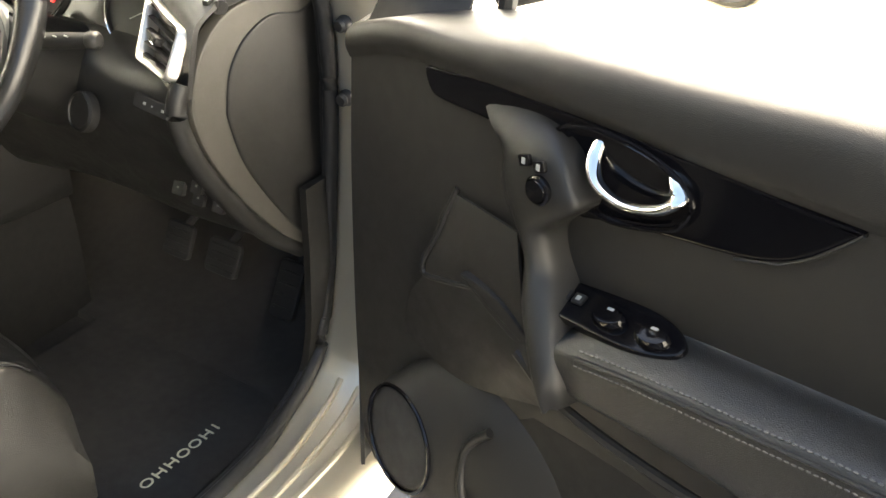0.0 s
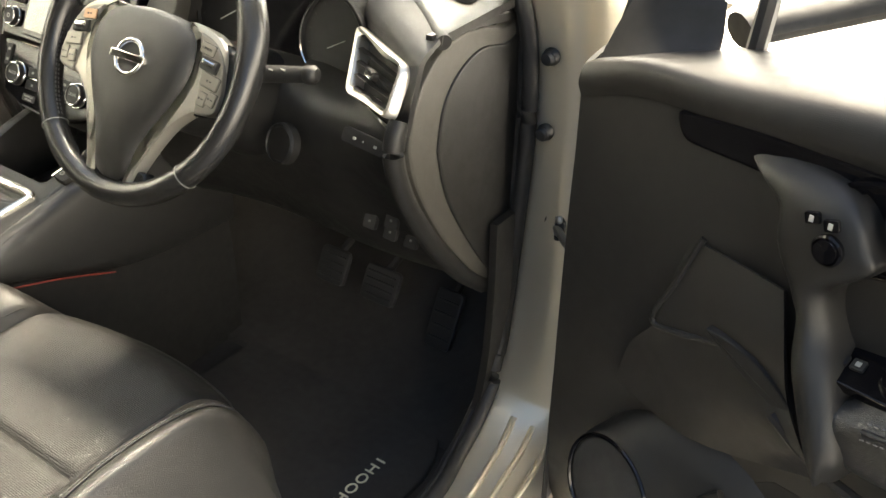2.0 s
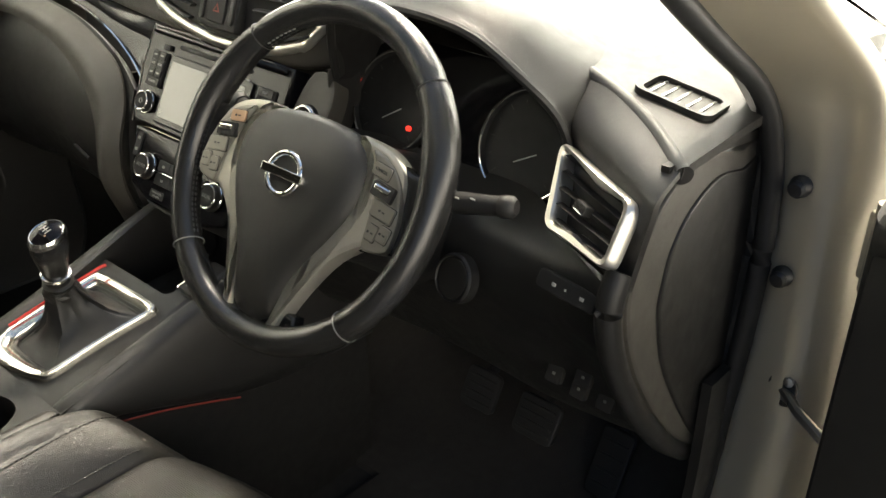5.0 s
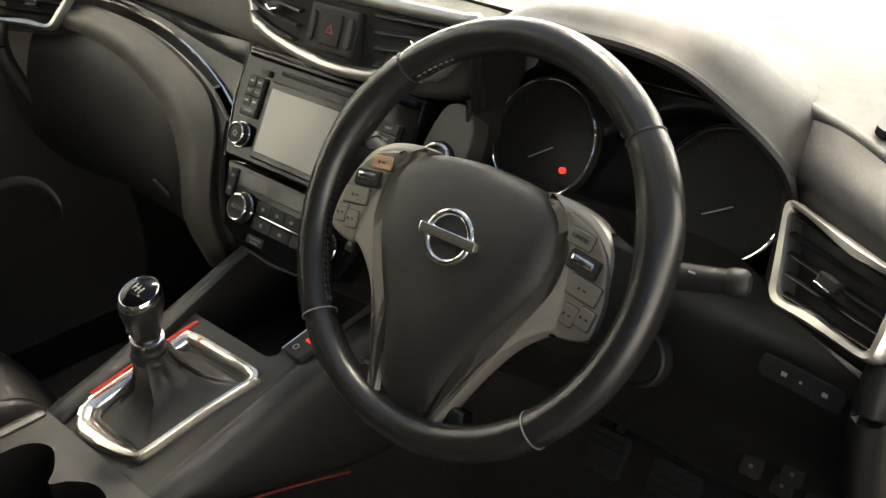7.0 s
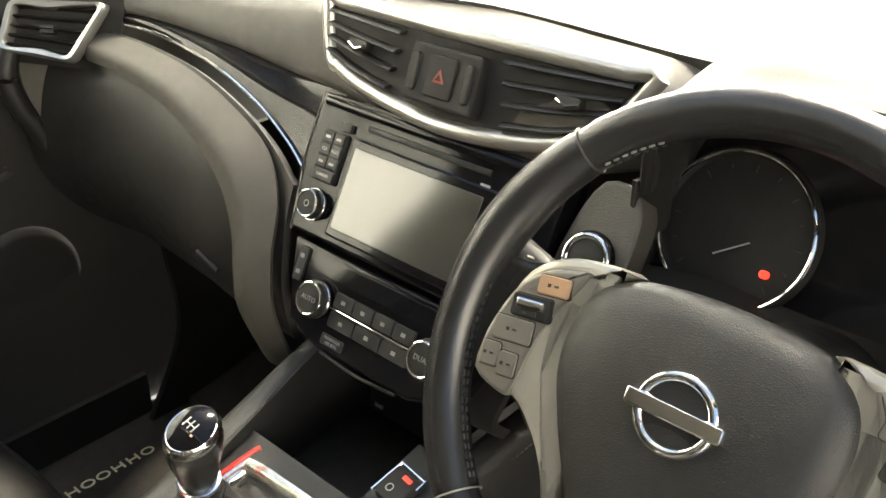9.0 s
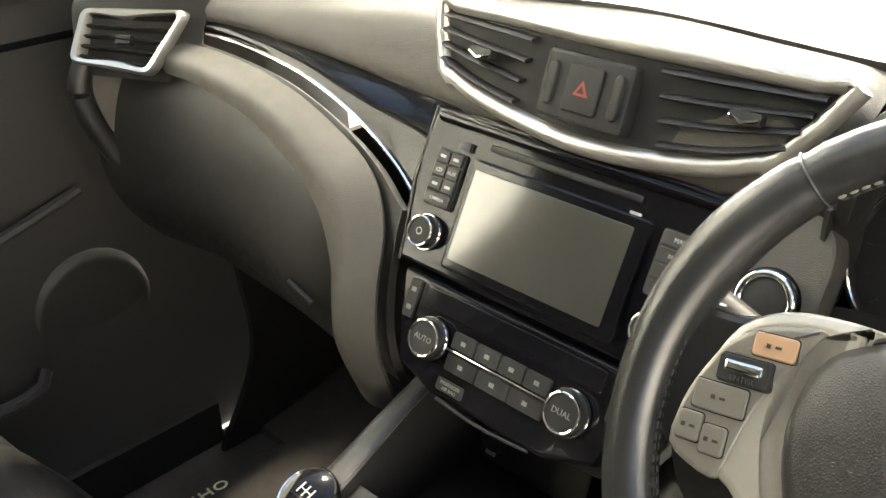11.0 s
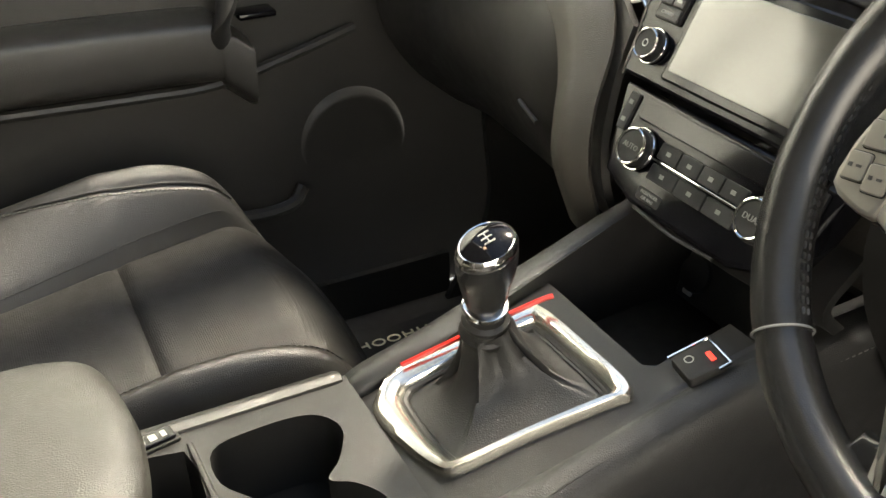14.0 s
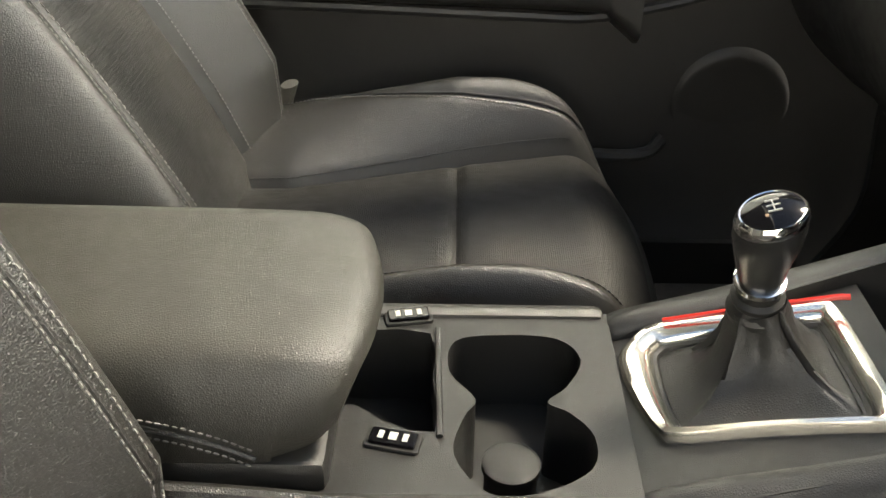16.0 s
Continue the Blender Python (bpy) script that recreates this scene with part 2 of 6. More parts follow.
def plate(outer, holes, z0, z1, m=None, wells=0.0):
    """A flat plate with openings through it; wells: how far the walls of the openings go down."""
    bm = bmesh.new()
    edges = []
    loops = []
    for lp in [outer] + holes:
        vs = [bm.verts.new((x, y, z1)) for x, y in lp]
        loops.append(vs)
        edges += [bm.edges.new((vs[i - 1], vs[i])) for i in range(len(vs))]
    bmesh.ops.triangle_fill(bm, use_beauty=True, edges=edges)
    for i, vs in enumerate(loops):
        for depth, inset in ((0.0, 0.0),):
            zz = z0 if i == 0 else z1 - wells
            low = [bm.verts.new((v.co.x, v.co.y, zz)) for v in vs]
            for k in range(len(vs)):
                bm.faces.new((vs[k - 1], vs[k], low[k], low[k - 1]))
            if i and wells:
                bm.faces.new(low)
    if m:
        bmesh.ops.transform(bm, matrix=m, verts=bm.verts)
    return bm


def smooth2(pts, n):
    return [(q.x, q.y) for q in cr([Vector((*p, 0)) for p in pts], n, True)]


# ---- showroom ----
def showroom():
    part("ground", rbox((0, 0, -0.05), (60, 60, 0.1), 0, None), FLOORING)
    tagged(bpy.data.objects["ground"], "dark blue-grey polished showroom floor tiles", "floor", kind="structure")
    # Front and right walls glow as added light; back and left stay dark.
    specs = (("wall_front", (0, 2.6, 1.6), (16, 0.2, 3.2), GLOW_WALL), ("wall_right", (7, -2, 2.0), (0.2, 9, 4.0), FILL_WALL), ("wall_back", (0, -8, 2.0), (16, 0.2, 4.0), DARK_WALL), ("wall_left", (-5, -3, 3.0), (0.2, 16, 6.0), DARK_WALL))
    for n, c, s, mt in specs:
        tagged(part(n, rbox(c, s, 0), mt), "dark unseen wall that cuts light and reflections" if mt is DARK_WALL else "white showroom wall with an added glow", "wall", kind="structure")

    # Added unseen glow panel: lights and reflects from the left; bars are invented.
    w = thing("glow_panel_1", "bright glowing panel added as a light source on the left", "window", (-4.88, -4.3, 1.7), kind="structure")
    part("glow_pane", rbox((-4.885, -2.8, 3.5), (0.02, 8.4, 3.4), 0), GLOW_PANEL, w, "self-lit sheet")
    for y in (-7.05, -4.2, -1.4, 1.45):
        part("window_frame", rbox((-4.86, y, 3.5), (0.07, 0.08, 3.5), 0.006), MATT, w)
    for z in (1.76, 5.24):
        part("glow_panel_rail", rbox((-4.86, -2.8, z), (0.07, 8.42, 0.08), 0.006), MATT, w)


showroom()


# ---- body shell: floor pan, sill, pillars, roof ----
def opening_line(side):
    """Inner and outer edge of the painted door surround, from the rear of the sill up over the roof rail."""
    inner = [(0.725, -1.1, 0.43), (0.725, -0.5, 0.43), (0.725, 0.06, 0.432), (0.705, 0.22, 0.44), (0.690, 0.315, 0.475), (0.688, 0.350, 0.54), (0.690, 0.364, 0.63),
             (0.695, 0.368, 0.74), (0.702, 0.368, 0.86), (0.704, 0.368, 0.97), (0.698, 0.362, 1.06), (0.688, 0.330, 1.13), (0.672, 0.24, 1.20), (0.645, 0.06, 1.33),
             (0.610, -0.16, 1.45), (0.580, -0.42, 1.525), (0.565, -1.1, 1.545)]
    outer = [(0.83, -1.1, 0.40), (0.83, -0.5, 0.40), (0.83, 0.06, 0.40), (0.83, 0.26, 0.405), (0.825, 0.345, 0.44), (0.805, 0.375, 0.52), (0.795, 0.384, 0.63),
             (0.790, 0.386, 0.74), (0.785, 0.388, 0.86), (0.780, 0.390, 0.97), (0.785, 0.390, 1.06), (0.775, 0.36, 1.14), (0.745, 0.27, 1.225), (0.715, 0.09, 1.36),
             (0.675, -0.13, 1.49), (0.645, -0.42, 1.57), (0.625, -1.1, 1.59)]
    f = lambda q: Vector((q[0] * side, q[1], q[2]))
    return cr([f(q) for q in inner], 6), cr([f(q) for q in outer], 6)


def door_surround(name, side, label):
    a, b = opening_line(side)
    if side < 0:
        a, b = a[60:], b[60:]
    t = thing(name, label, "door frame", kind="structure")
    rows = []
    for p, q in zip(a, b):
        w = q - p
        n = Vector((side * 0.2, -1, 0)) if abs(w.y) < 0.06 and 0.5 < p.z < 1.1 else Vector((side * 0.3, -0.45, 0.4))
        mid = p.lerp(q, 0.5)
        fl = p.lerp(q, 0.10)
        inn = Vector((p.x - side * 0.03, p.y + (0.02 if p.z > 0.5 else 0.0), p.z - (0.03 if p.z < 0.5 else -0.01)))
        out = q + Vector((side * (0.035 if side > 0 and p.z < 1.1 else 0.004), (0.05 if side > 0 and p.z < 1.1 else 0.012) if p.z > 0.5 else 0.0, -0.06 if p.z < 0.5 else 0.01))
        rows.append([inn, p, fl + n.normalized() * 0.004, mid + n.normalized() * 0.012, p.lerp(q, 0.85) + n.normalized() * 0.008, q, q.lerp(out, 0.4) + n * 0.002, out])
    bm = thicken(skin(rows), 0.004)
    part("painted_flange", bm, PAINT, t, "champagne metallic painted steel")
    for f in (0.30, 0.52, 0.74):
        ridge = [p.lerp(q, f) + Vector((0, -0.004 if p.z > 0.5 else 0, 0.012)) for p, q in zip(a, b) if p.z < 0.47]
        if ridge:
            part("sill_ridge", tube(ridge, 0.0055, 8), PAINT, t)
    seal = [p + Vector((-side * 0.006, -0.012 if p.z > 0.5 else 0, 0.012 if p.z < 0.55 else 0)) for p in a]
    part("door_seal", tube(seal, 0.0115, 10), RUBBER, t, "black rubber weatherstrip")
    lip = [p + Vector((-side * 0.022, -0.004 if p.z > 0.5 else 0, 0.004 if p.z < 0.55 else 0)) for p in a]
    part("seal_lip", tube(lip, 0.008, 8), RUBBER, t)
    return t


drv_frame = door_surround("door_frame_1", 1, "champagne painted door surround with black rubber seal")
door_surround("door_frame_2", -1, "champagne painted door surround with black rubber seal")
for z in (1.029, 0.925):
    m = frame3((0.722, 0.364, z), (1, 0, 0), (0, 0, 1))
    part("rubber_plug", lathe([(0.0115, 0), (0.012, 0.004), (0.0085, 0.010), (0.0095, 0.014), (0.007, 0.018), (0.001, 0.019)], 16, m), RUBBER, drv_frame, "round black rubber plug")
ms = frame3((0.745, 0.368, 0.785), (1, 0, 0), (0, 0, 1))
part("check_strap_seat", slab(rrect(0.034, 0.040, 0.012), 0, 0.004, 0.002, 0, ms), RUBBER, drv_frame, "black rubber check strap boot")
part("check_strap", tube([(0.745, 0.37, 0.785), (0.775, 0.342, 0.783), (0.84, 0.30, 0.78)], 0.006, 8), ALU, drv_frame, "steel door check strap")
for z in (0.78, 0.80):
    part("bolt", lathe([(0.006, 0), (0.006, 0.004), (0.003, 0.006)], 8, frame3((0.752, 0.366, z), (1, 0, 0), (0, 0, 1))), ALU, drv_frame)


def shell():
    t = thing("car_floor", "dark carpeted car floor and footwells", "car floor", kind="structure")
    part("floor_pan", sheet([[(x, y, z) for x in (-0.72, -0.4, -0.2, 0, 0.2, 0.4, 0.72)] for y, z in ((-2.6, 0.35), (0.05, 0.35), (0.30, 0.36), (0.52, 0.42), (0.66, 0.62), (0.70, 0.95))], 4, 3, 0.01), CARPET, t)
    part("side_trim", sheet([[(0.70, y, z) for y in (-1.1, -0.3, 0.1, 0.24)] for z in (0.34, 0.40, 0.43)] , 3, 4, 0.012), HARD, t, "black plastic sill trim")
    part("side_trim", sheet([[(-0.70, y, z) for y in (-1.1, -0.3, 0.1, 0.24)] for z in (0.34, 0.40, 0.43)] , 3, 4, 0.012), HARD, t, "black plastic sill trim")
    for s in (1, -1):
        part("kick_panel", sheet([[(s * (0.675 + 0.012 * (z > 0.5)), y, z) for y in (0.22 if z < 0.5 else 0.30, 0.36, 0.50, 0.66)] for z in (0.35, 0.50, 0.65, 0.80)], 4, 4, 0.012), HARD, t, "black plastic footwell side panel")
    part("bulkhead", sheet([[(x, 0.68, z) for x in (-0.72, 0, 0.72)] for z in (0.4, 0.7, 1.02)], 3, 3, 0.02), CARPET, t)
    rows = [[(x, y, z + 0.03 * (1 - (x / 0.6) ** 2)) for x in (-0.60, -0.3, 0, 0.3, 0.60)] for y, z in ((-0.30, 1.50), (-0.7, 1.555), (-1.6, 1.56), (-2.6, 1.50))]
    tagged(part("roof", sheet(rows, 4, 4, 0.03), PAINT), "champagne painted car roof panel", "roof", kind="structure")
    rows = [[(x * 0.98, y, z - 0.012 + 0.028 * (1 - (x / 0.6) ** 2)) for x in (-0.60, -0.3, 0, 0.3, 0.60)] for y, z in ((-0.30, 1.49), (-0.7, 1.53), (-1.6, 1.535), (-2.6, 1.47))]
    tagged(part("ceiling", sheet(rows, 4, 4, 0.008), HEADLINER), "pale grey cloth headliner", "ceiling", kind="structure")
    for s in (1, -1):
        a = ((0.680, 0.350, 1.080), (0.668, 0.24, 1.185), (0.640, 0.06, 1.315), (0.602, -0.16, 1.435))
        b = ((0.660, 0.440, 1.10), (0.645, 0.34, 1.205), (0.620, 0.15, 1.335), (0.585, -0.10, 1.455))
        c = ((0.640, 0.60, 1.09), (0.635, 0.42, 1.215), (0.612, 0.22, 1.345), (0.580, -0.05, 1.465))
        part("pillar_trim", sheet([[(s * x, y, z) for x, y, z in r] for r in (a, b, c)], 4, 5, 0.006), HEADLINER, t, "pale plastic windscreen pillar trim")
    mw = frame3((-0.80, 0, 1.06), (0, 1, 0), (0.21, 0, 0.46))
    corner = smooth2([(-0.30, 1.52), (-0.42, 1.462), (-0.54, 1.437), (-0.605, 1.40), (-0.645, 1.33), (-0.675, 1.20), (-0.70, 1.05), (-0.92, 1.05), (-0.92, 1.30), (-0.90, 1.53), (-0.6, 1.535)], 3)
    part("pillar_trim", slab([(y, (z - 1.06) * 1.099) for y, z in corner], -0.02, 0.0, 0.004, 0, mw), MATT, t, "dark trim round the rear of the side window")
    g = part("windscreen", sheet([[(x, y + 0.05 * (1 - (x / 0.7) ** 2), z) for x in (-s, -s / 2, 0, s / 2, s)] for y, z, s in ((0.86, 1.03, 0.70), (0.3, 1.27, 0.655), (-0.30, 1.50, 0.585))], 4, 4, 0.004), GLASS)
    g.visible_shadow = False
    tagged(g, "clear curved windscreen glass", "windscreen", kind="structure")
    tagged(part("bonnet", sheet([[(x, y, z - 0.05 * (x / 0.8) ** 2) for x in (-0.8, -0.4, 0, 0.4, 0.8)] for y, z in ((0.88, 1.02), (1.3, 0.99), (1.75, 0.88), (1.85, 0.60))], 5, 4, 0.01), PAINT), "champagne painted bonnet", "bonnet", kind="structure")
    for s in (1, -1):
        tagged(part("front_wing", sheet([[(s * x, y, z) for x, z in ((0.80, 1.0), (0.86, 0.9), (0.88, 0.7), (0.86, 0.45))] for y in (0.42, 0.9, 1.4, 1.8)], 4, 4, 0.008), PAINT), "champagne painted front wing", "car wing", kind="structure")
        tagged(part("pillar", sheet([[(s * x, y, z) for y in (-0.82, -0.95, -1.08)] for x, z in ((0.80, 0.42), (0.80, 0.9), (0.70, 1.2), (0.59, 1.54))], 4, 3, 0.06), MATT), "dark centre pillar of the car", "pillar", kind="structure")
    tagged(part("rear_bench", join(rbox((0, -1.55, 0.55), (1.3, 0.5, 0.39), 0.06), rbox((0, -1.85, 0.95), (1.3, 0.16, 0.7), 0.06)), LEATHER), "black leather rear bench seat", "seat")
    # Unseen pane placed to keep light from the rear out of the cabin.
    tagged(part("tailgate_window", sheet([[(x, -2.58, z) for x in (-0.62, 0, 0.62)] for z in (1.08, 1.3, 1.5)], 3, 3, 0.006), LIGHT_BLOCK), "opaque dark tailgate window that blocks light", "car window", kind="structure")
    tagged(part("tailgate", rbox((0, -2.6, 0.95), (1.4, 0.06, 1.15), 0.02), PAINT), "champagne painted tailgate", "tailgate", kind="structure")
    for s in (1, -1):
        # Unseen opaque pane, closes the rear side against sky light.
        tagged(part("rear_window", sheet([[(s * (0.80 - 0.22 * f), y, 1.10 + 0.43 * f) for y in (-1.06, -1.6, -2.2, -2.58)] for f in (0, 0.5, 1)], 3, 3, 0.006), LIGHT_BLOCK), "opaque dark rear side window that blocks light", "car window", kind="structure")
        tagged(part("rear_door", join(rbox((s * 0.80, -1.75, 0.75), (0.10, 1.4, 0.75), 0.03),), MATT), "dark rear door trim", "car door", kind="structure")


shell()


# ---- steering wheel ----
WHEEL = frame3((0.358, 0.0155, 1.05), (1, 0, 0), (0, 0.522, 0.853))


def steering_wheel():
    w = thing("steering_wheel", "black leather three-spoke steering wheel with silver inserts", "steering wheel", (0.366, 0.03, 1.04))
    R, n = 0.1655, 120
    ring = [(R * math.sin(2 * math.pi * i / n), R * math.cos(2 * math.pi * i / n), -0.009) for i in range(n)]
    rad = []
    for i in range(n):
        a = 360 * i / n
        a = min(a, 360 - a)
        rad.append(0.0150 + 0.0022 * math.exp(-((a - 68) / 18) ** 2) - (0.0012 if min(abs(a - 46), abs(a - 134)) < 1.6 else 0))
    rim = part("rim", tube(ring, rad, 18, True, 1.08, m=WHEEL), RIM_LEATHER, w, "smooth and grained black leather rim")
    for a in (46, 134, -46, -134):
        c, t = radians(a), radians(a + 90)
        p = Vector((R * math.sin(c), R * math.cos(c), -0.009))
        loop = [p + (Vector((math.sin(c), math.cos(c), 0)) * math.cos(q) + Vector((0, 0, 1.08)) * math.sin(q)) * 0.01535 for q in [2 * math.pi * k / 20 for k in range(20)]]
        part("seam", tube(loop, 0.0007, 5, True, m=WHEEL), DIM if a in (134, -134) else RUBBER, rim)
    for a0, a1 in ((-44, -28), (-132, -76), (76, 132), (28, 44)):
        line = []
        for k in range(30):
            a = radians(a0 + (a1 - a0) * k / 29)
            line.append(WHEEL @ Vector(((R - 0.0146) * math.sin(a), (R - 0.0146) * math.cos(a), -0.0055)))
        stitches(line, DIM if a0 == -44 else RUBBER, rim, 0.0058, 0.0011)
        stitches([q + (WHEEL.to_3x3() @ Vector((0, 0, -0.004))) for q in line], RUBBER, rim, 0.0058, 0.0012)
    # hub behind the pad
    part("hub", lathe([(0.068, -0.055), (0.078, -0.034), (0.072, -0.022), (0.05, -0.014)], 32, WHEEL @ move(0, -0.02, 0)), MATT, w, "matt black hub")
    half = [(0.0, 0.058), (0.03, 0.0565), (0.06, 0.051), (0.080, 0.036), (0.087, 0.012), (0.084, -0.016), (0.070, -0.046), (0.053, -0.076), (0.042, -0.102), (0.034, -0.128), (0.028, -0.148), (0.014, -0.156), (0, -0.157)]
    out = half + [(-x, y) for x, y in half[-2:0:-1]]
    o = cr([Vector((*q, 0)) for q in out], 3, True)
    rows = []
    for s, z in ((1.0, -0.022), (1.005, -0.012), (0.985, -0.004), (0.93, 0.0025), (0.80, 0.0075), (0.55, 0.0105), (0.28, 0.0115), (0.02, 0.012)):
        rows.append([Vector((q.x * s, (q.y + 0.03) * s - 0.03, z - 0.010 * max(0, (-0.06 - q.y * s)) / 0.09)) for q in o])
    part("airbag_pad", skin(rows, close_v=True, caps=True, m=WHEEL), SOFT, w, "grained black airbag cover")
    # badge: plain ring and bar
    mb = WHEEL @ move(0, -0.006, 0.0122)
    badge = part("badge", tube([(0.0215 * math.cos(a), 0.0205 * math.sin(a), 0.001) for a in [2 * math.pi * k / 40 for k in range(40)]], 0.0030, 10, True, 0.8, m=mb), CHROME, w, "round chrome badge with a cross bar")
    part("badge_bar", slab(rrect(0.058, 0.0098, 0.002), -0.001, 0.0052, 0.0012, 0, mb), CHROME, badge)
    part("badge_field", slab(rrect(0.038, 0.038, 0.0185, 8), -0.003, -0.0005, 0.0005, 0, mb), MATT, badge)
    # silver spokes with the switch panels
    for s in (-1, 1):
        pts = [(0.058, 0.054), (0.084, 0.054), (0.108, 0.048), (0.126, 0.034), (0.134, 0.010), (0.132, -0.016), (0.122, -0.038), (0.102, -0.045), (0.079, -0.065), (0.060, -0.096), (0.046, -0.128),
               (0.039, -0.152), (0.026, -0.156), (0.033, -0.128), (0.045, -0.098), (0.058, -0.072), (0.074, -0.046), (0.088, -0.016), (0.091, 0.012), (0.084, 0.036)]
        pts = [(s * x, y) for x, y in pts]
        sp = part("spoke_insert", slab(pts, -0.022, -0.0040, 0.005, 3, WHEEL), INSERT, w, "satin silver spoke insert")
        part("spoke", slab([(s * 0.08, 0.045), (s * 0.13, 0.038), (s * 0.160, 0.030), (s * 0.160, -0.026), (s * 0.13, -0.040), (s * 0.09, -0.04)], -0.024, -0.009, 0.004, 3, WHEEL), RIM_LEATHER, w)
        part("spoke", slab([(s * 0.02, -0.13), (s * 0.056, -0.13), (s * 0.064, -0.156), (s * 0.012, -0.164)], -0.024, -0.009, 0.004, 0, WHEEL), RIM_LEATHER, w)
        pan = [(s * x, y) for x, y in ((0.083, 0.0455), (0.094, 0.0450), (0.110, 0.0395), (0.122, 0.031), (0.131, 0.018), (0.138, -0.005), (0.1395, -0.020), (0.138, -0.036), (0.126, -0.042), (0.111, -0.044), (0.107, -0.039), (0.105, -0.020), (0.102, 0.0), (0.094, 0.022))]
        pn = part("switch_panel", slab(pan, -0.018, -0.0020, 0.0028, 2, WHEEL), TITAN, sp, "silver switch panel")
        cells = ((0.1035, 0.0300, 0.022, 0.0120), (0.1130, 0.0130, 0.027, 0.0140), (0.1200, -0.0045, 0.028, 0.0150), (0.1155, -0.0255, 0.0130, 0.0150), (0.1295, -0.0235, 0.0130, 0.0150))
        for k, (x, y, bw, bh) in enumerate(cells):
            mk = WHEEL @ move(s * x, y, -0.0078) @ pose(0, 0, 0, 0, 0, -s * 8)
            bt = part("button", slab(rrect(bw, bh, 0.002, 3), 0.004, 0.0078 if k != 1 else 0.0092, 0.0008, 0, mk), (AMBER if s < 0 and k == 0 else MATT if k == 1 else TITAN), pn)
            part("button_gap", slab(rrect(bw + 0.0014, bh + 0.0014, 0.0022, 3), 0.003, 0.0060, 0.0003, 0, mk), MATT, pn)
            if k == 1:
                part("roller", slab(rrect(0.020, 0.0062, 0.0015, 3), 0.006, 0.0112, 0.0015, 0, mk @ move(0, 0.0015, 0)), CHROME, bt)
            txt = {(-1, 1): "ENTER", (1, 0): "CANCEL"}.get((s, k))
            if txt:
                words(txt, 0.0042, RUBBER, mk @ move(0, 0 if k != 1 else -0.0045, 0.0082 if k != 1 else 0.0096), bt)
            else:
                part("symbol", join(rbox((-0.003, 0, 0.008), (0.0022, 0.0022, 0.0006), 0), rbox((0.002, 0, 0.008), (0.003, 0.0014, 0.0006), 0)), RUBBER, bt).matrix_world = mk
    return w


steering_wheel()


def column():
    c = thing("steering_column", "black plastic steering column shroud with stalks", "steering column", (0.366, 0.15, 0.98))
    m = WHEEL @ move(0, -0.01, -0.055)
    part("shroud", lathe([(0.058, 0.02), (0.064, 0.0), (0.066, -0.08), (0.075, -0.16)], 28, m), HARD, c)
    for s, y0 in ((1, 0.010), (-1, 0.014)):
        base = m @ Vector((s * 0.05, 0.012, 0.005))
        tip = Vector((0.366 + s * 0.186, 0.092, 1.048 if s > 0 else 1.052))
        p = [base.lerp(tip, k / 8) for k in range(9)]
        st = part("stalk", tube(p, [0.007, 0.007, 0.0072, 0.0085, 0.0098, 0.0105, 0.0105, 0.0100, 0.0092], 12), MATT, c, "black control stalk")
        d = (tip - base).normalized()
        part("stalk_knob", tube([tip, tip + d * 0.004, tip + d * 0.012, tip + d * 0.016], [0.0105, 0.0115, 0.0108, 0.007], 14), SOFT, st, "dark grey end cap")
        for k in range(3):
            q = base.lerp(tip, 0.62 + 0.11 * k) + Vector((0, -0.0070, 0.0072))
            part("symbol", rbox((0, 0, 0), (0.005, 0.0012, 0.004), 0, move(*q) @ pose(0, 0, 0, 40, 0, 0)), INK, st)
    mk = frame3((0.470, 0.125, 0.925), (1, -0.15, 0), (0, 0.35, 0.93))
    cap = part("ignition_blank", lathe([(0.027, -0.01), (0.027, 0.002), (0.0245, 0.004), (0.0235, 0.0015), (0.022, 0.0015), (0.021, 0.003), (0.001, 0.0036)], 32, mk), HARD, c, "round black ignition blank")
    return c


column()


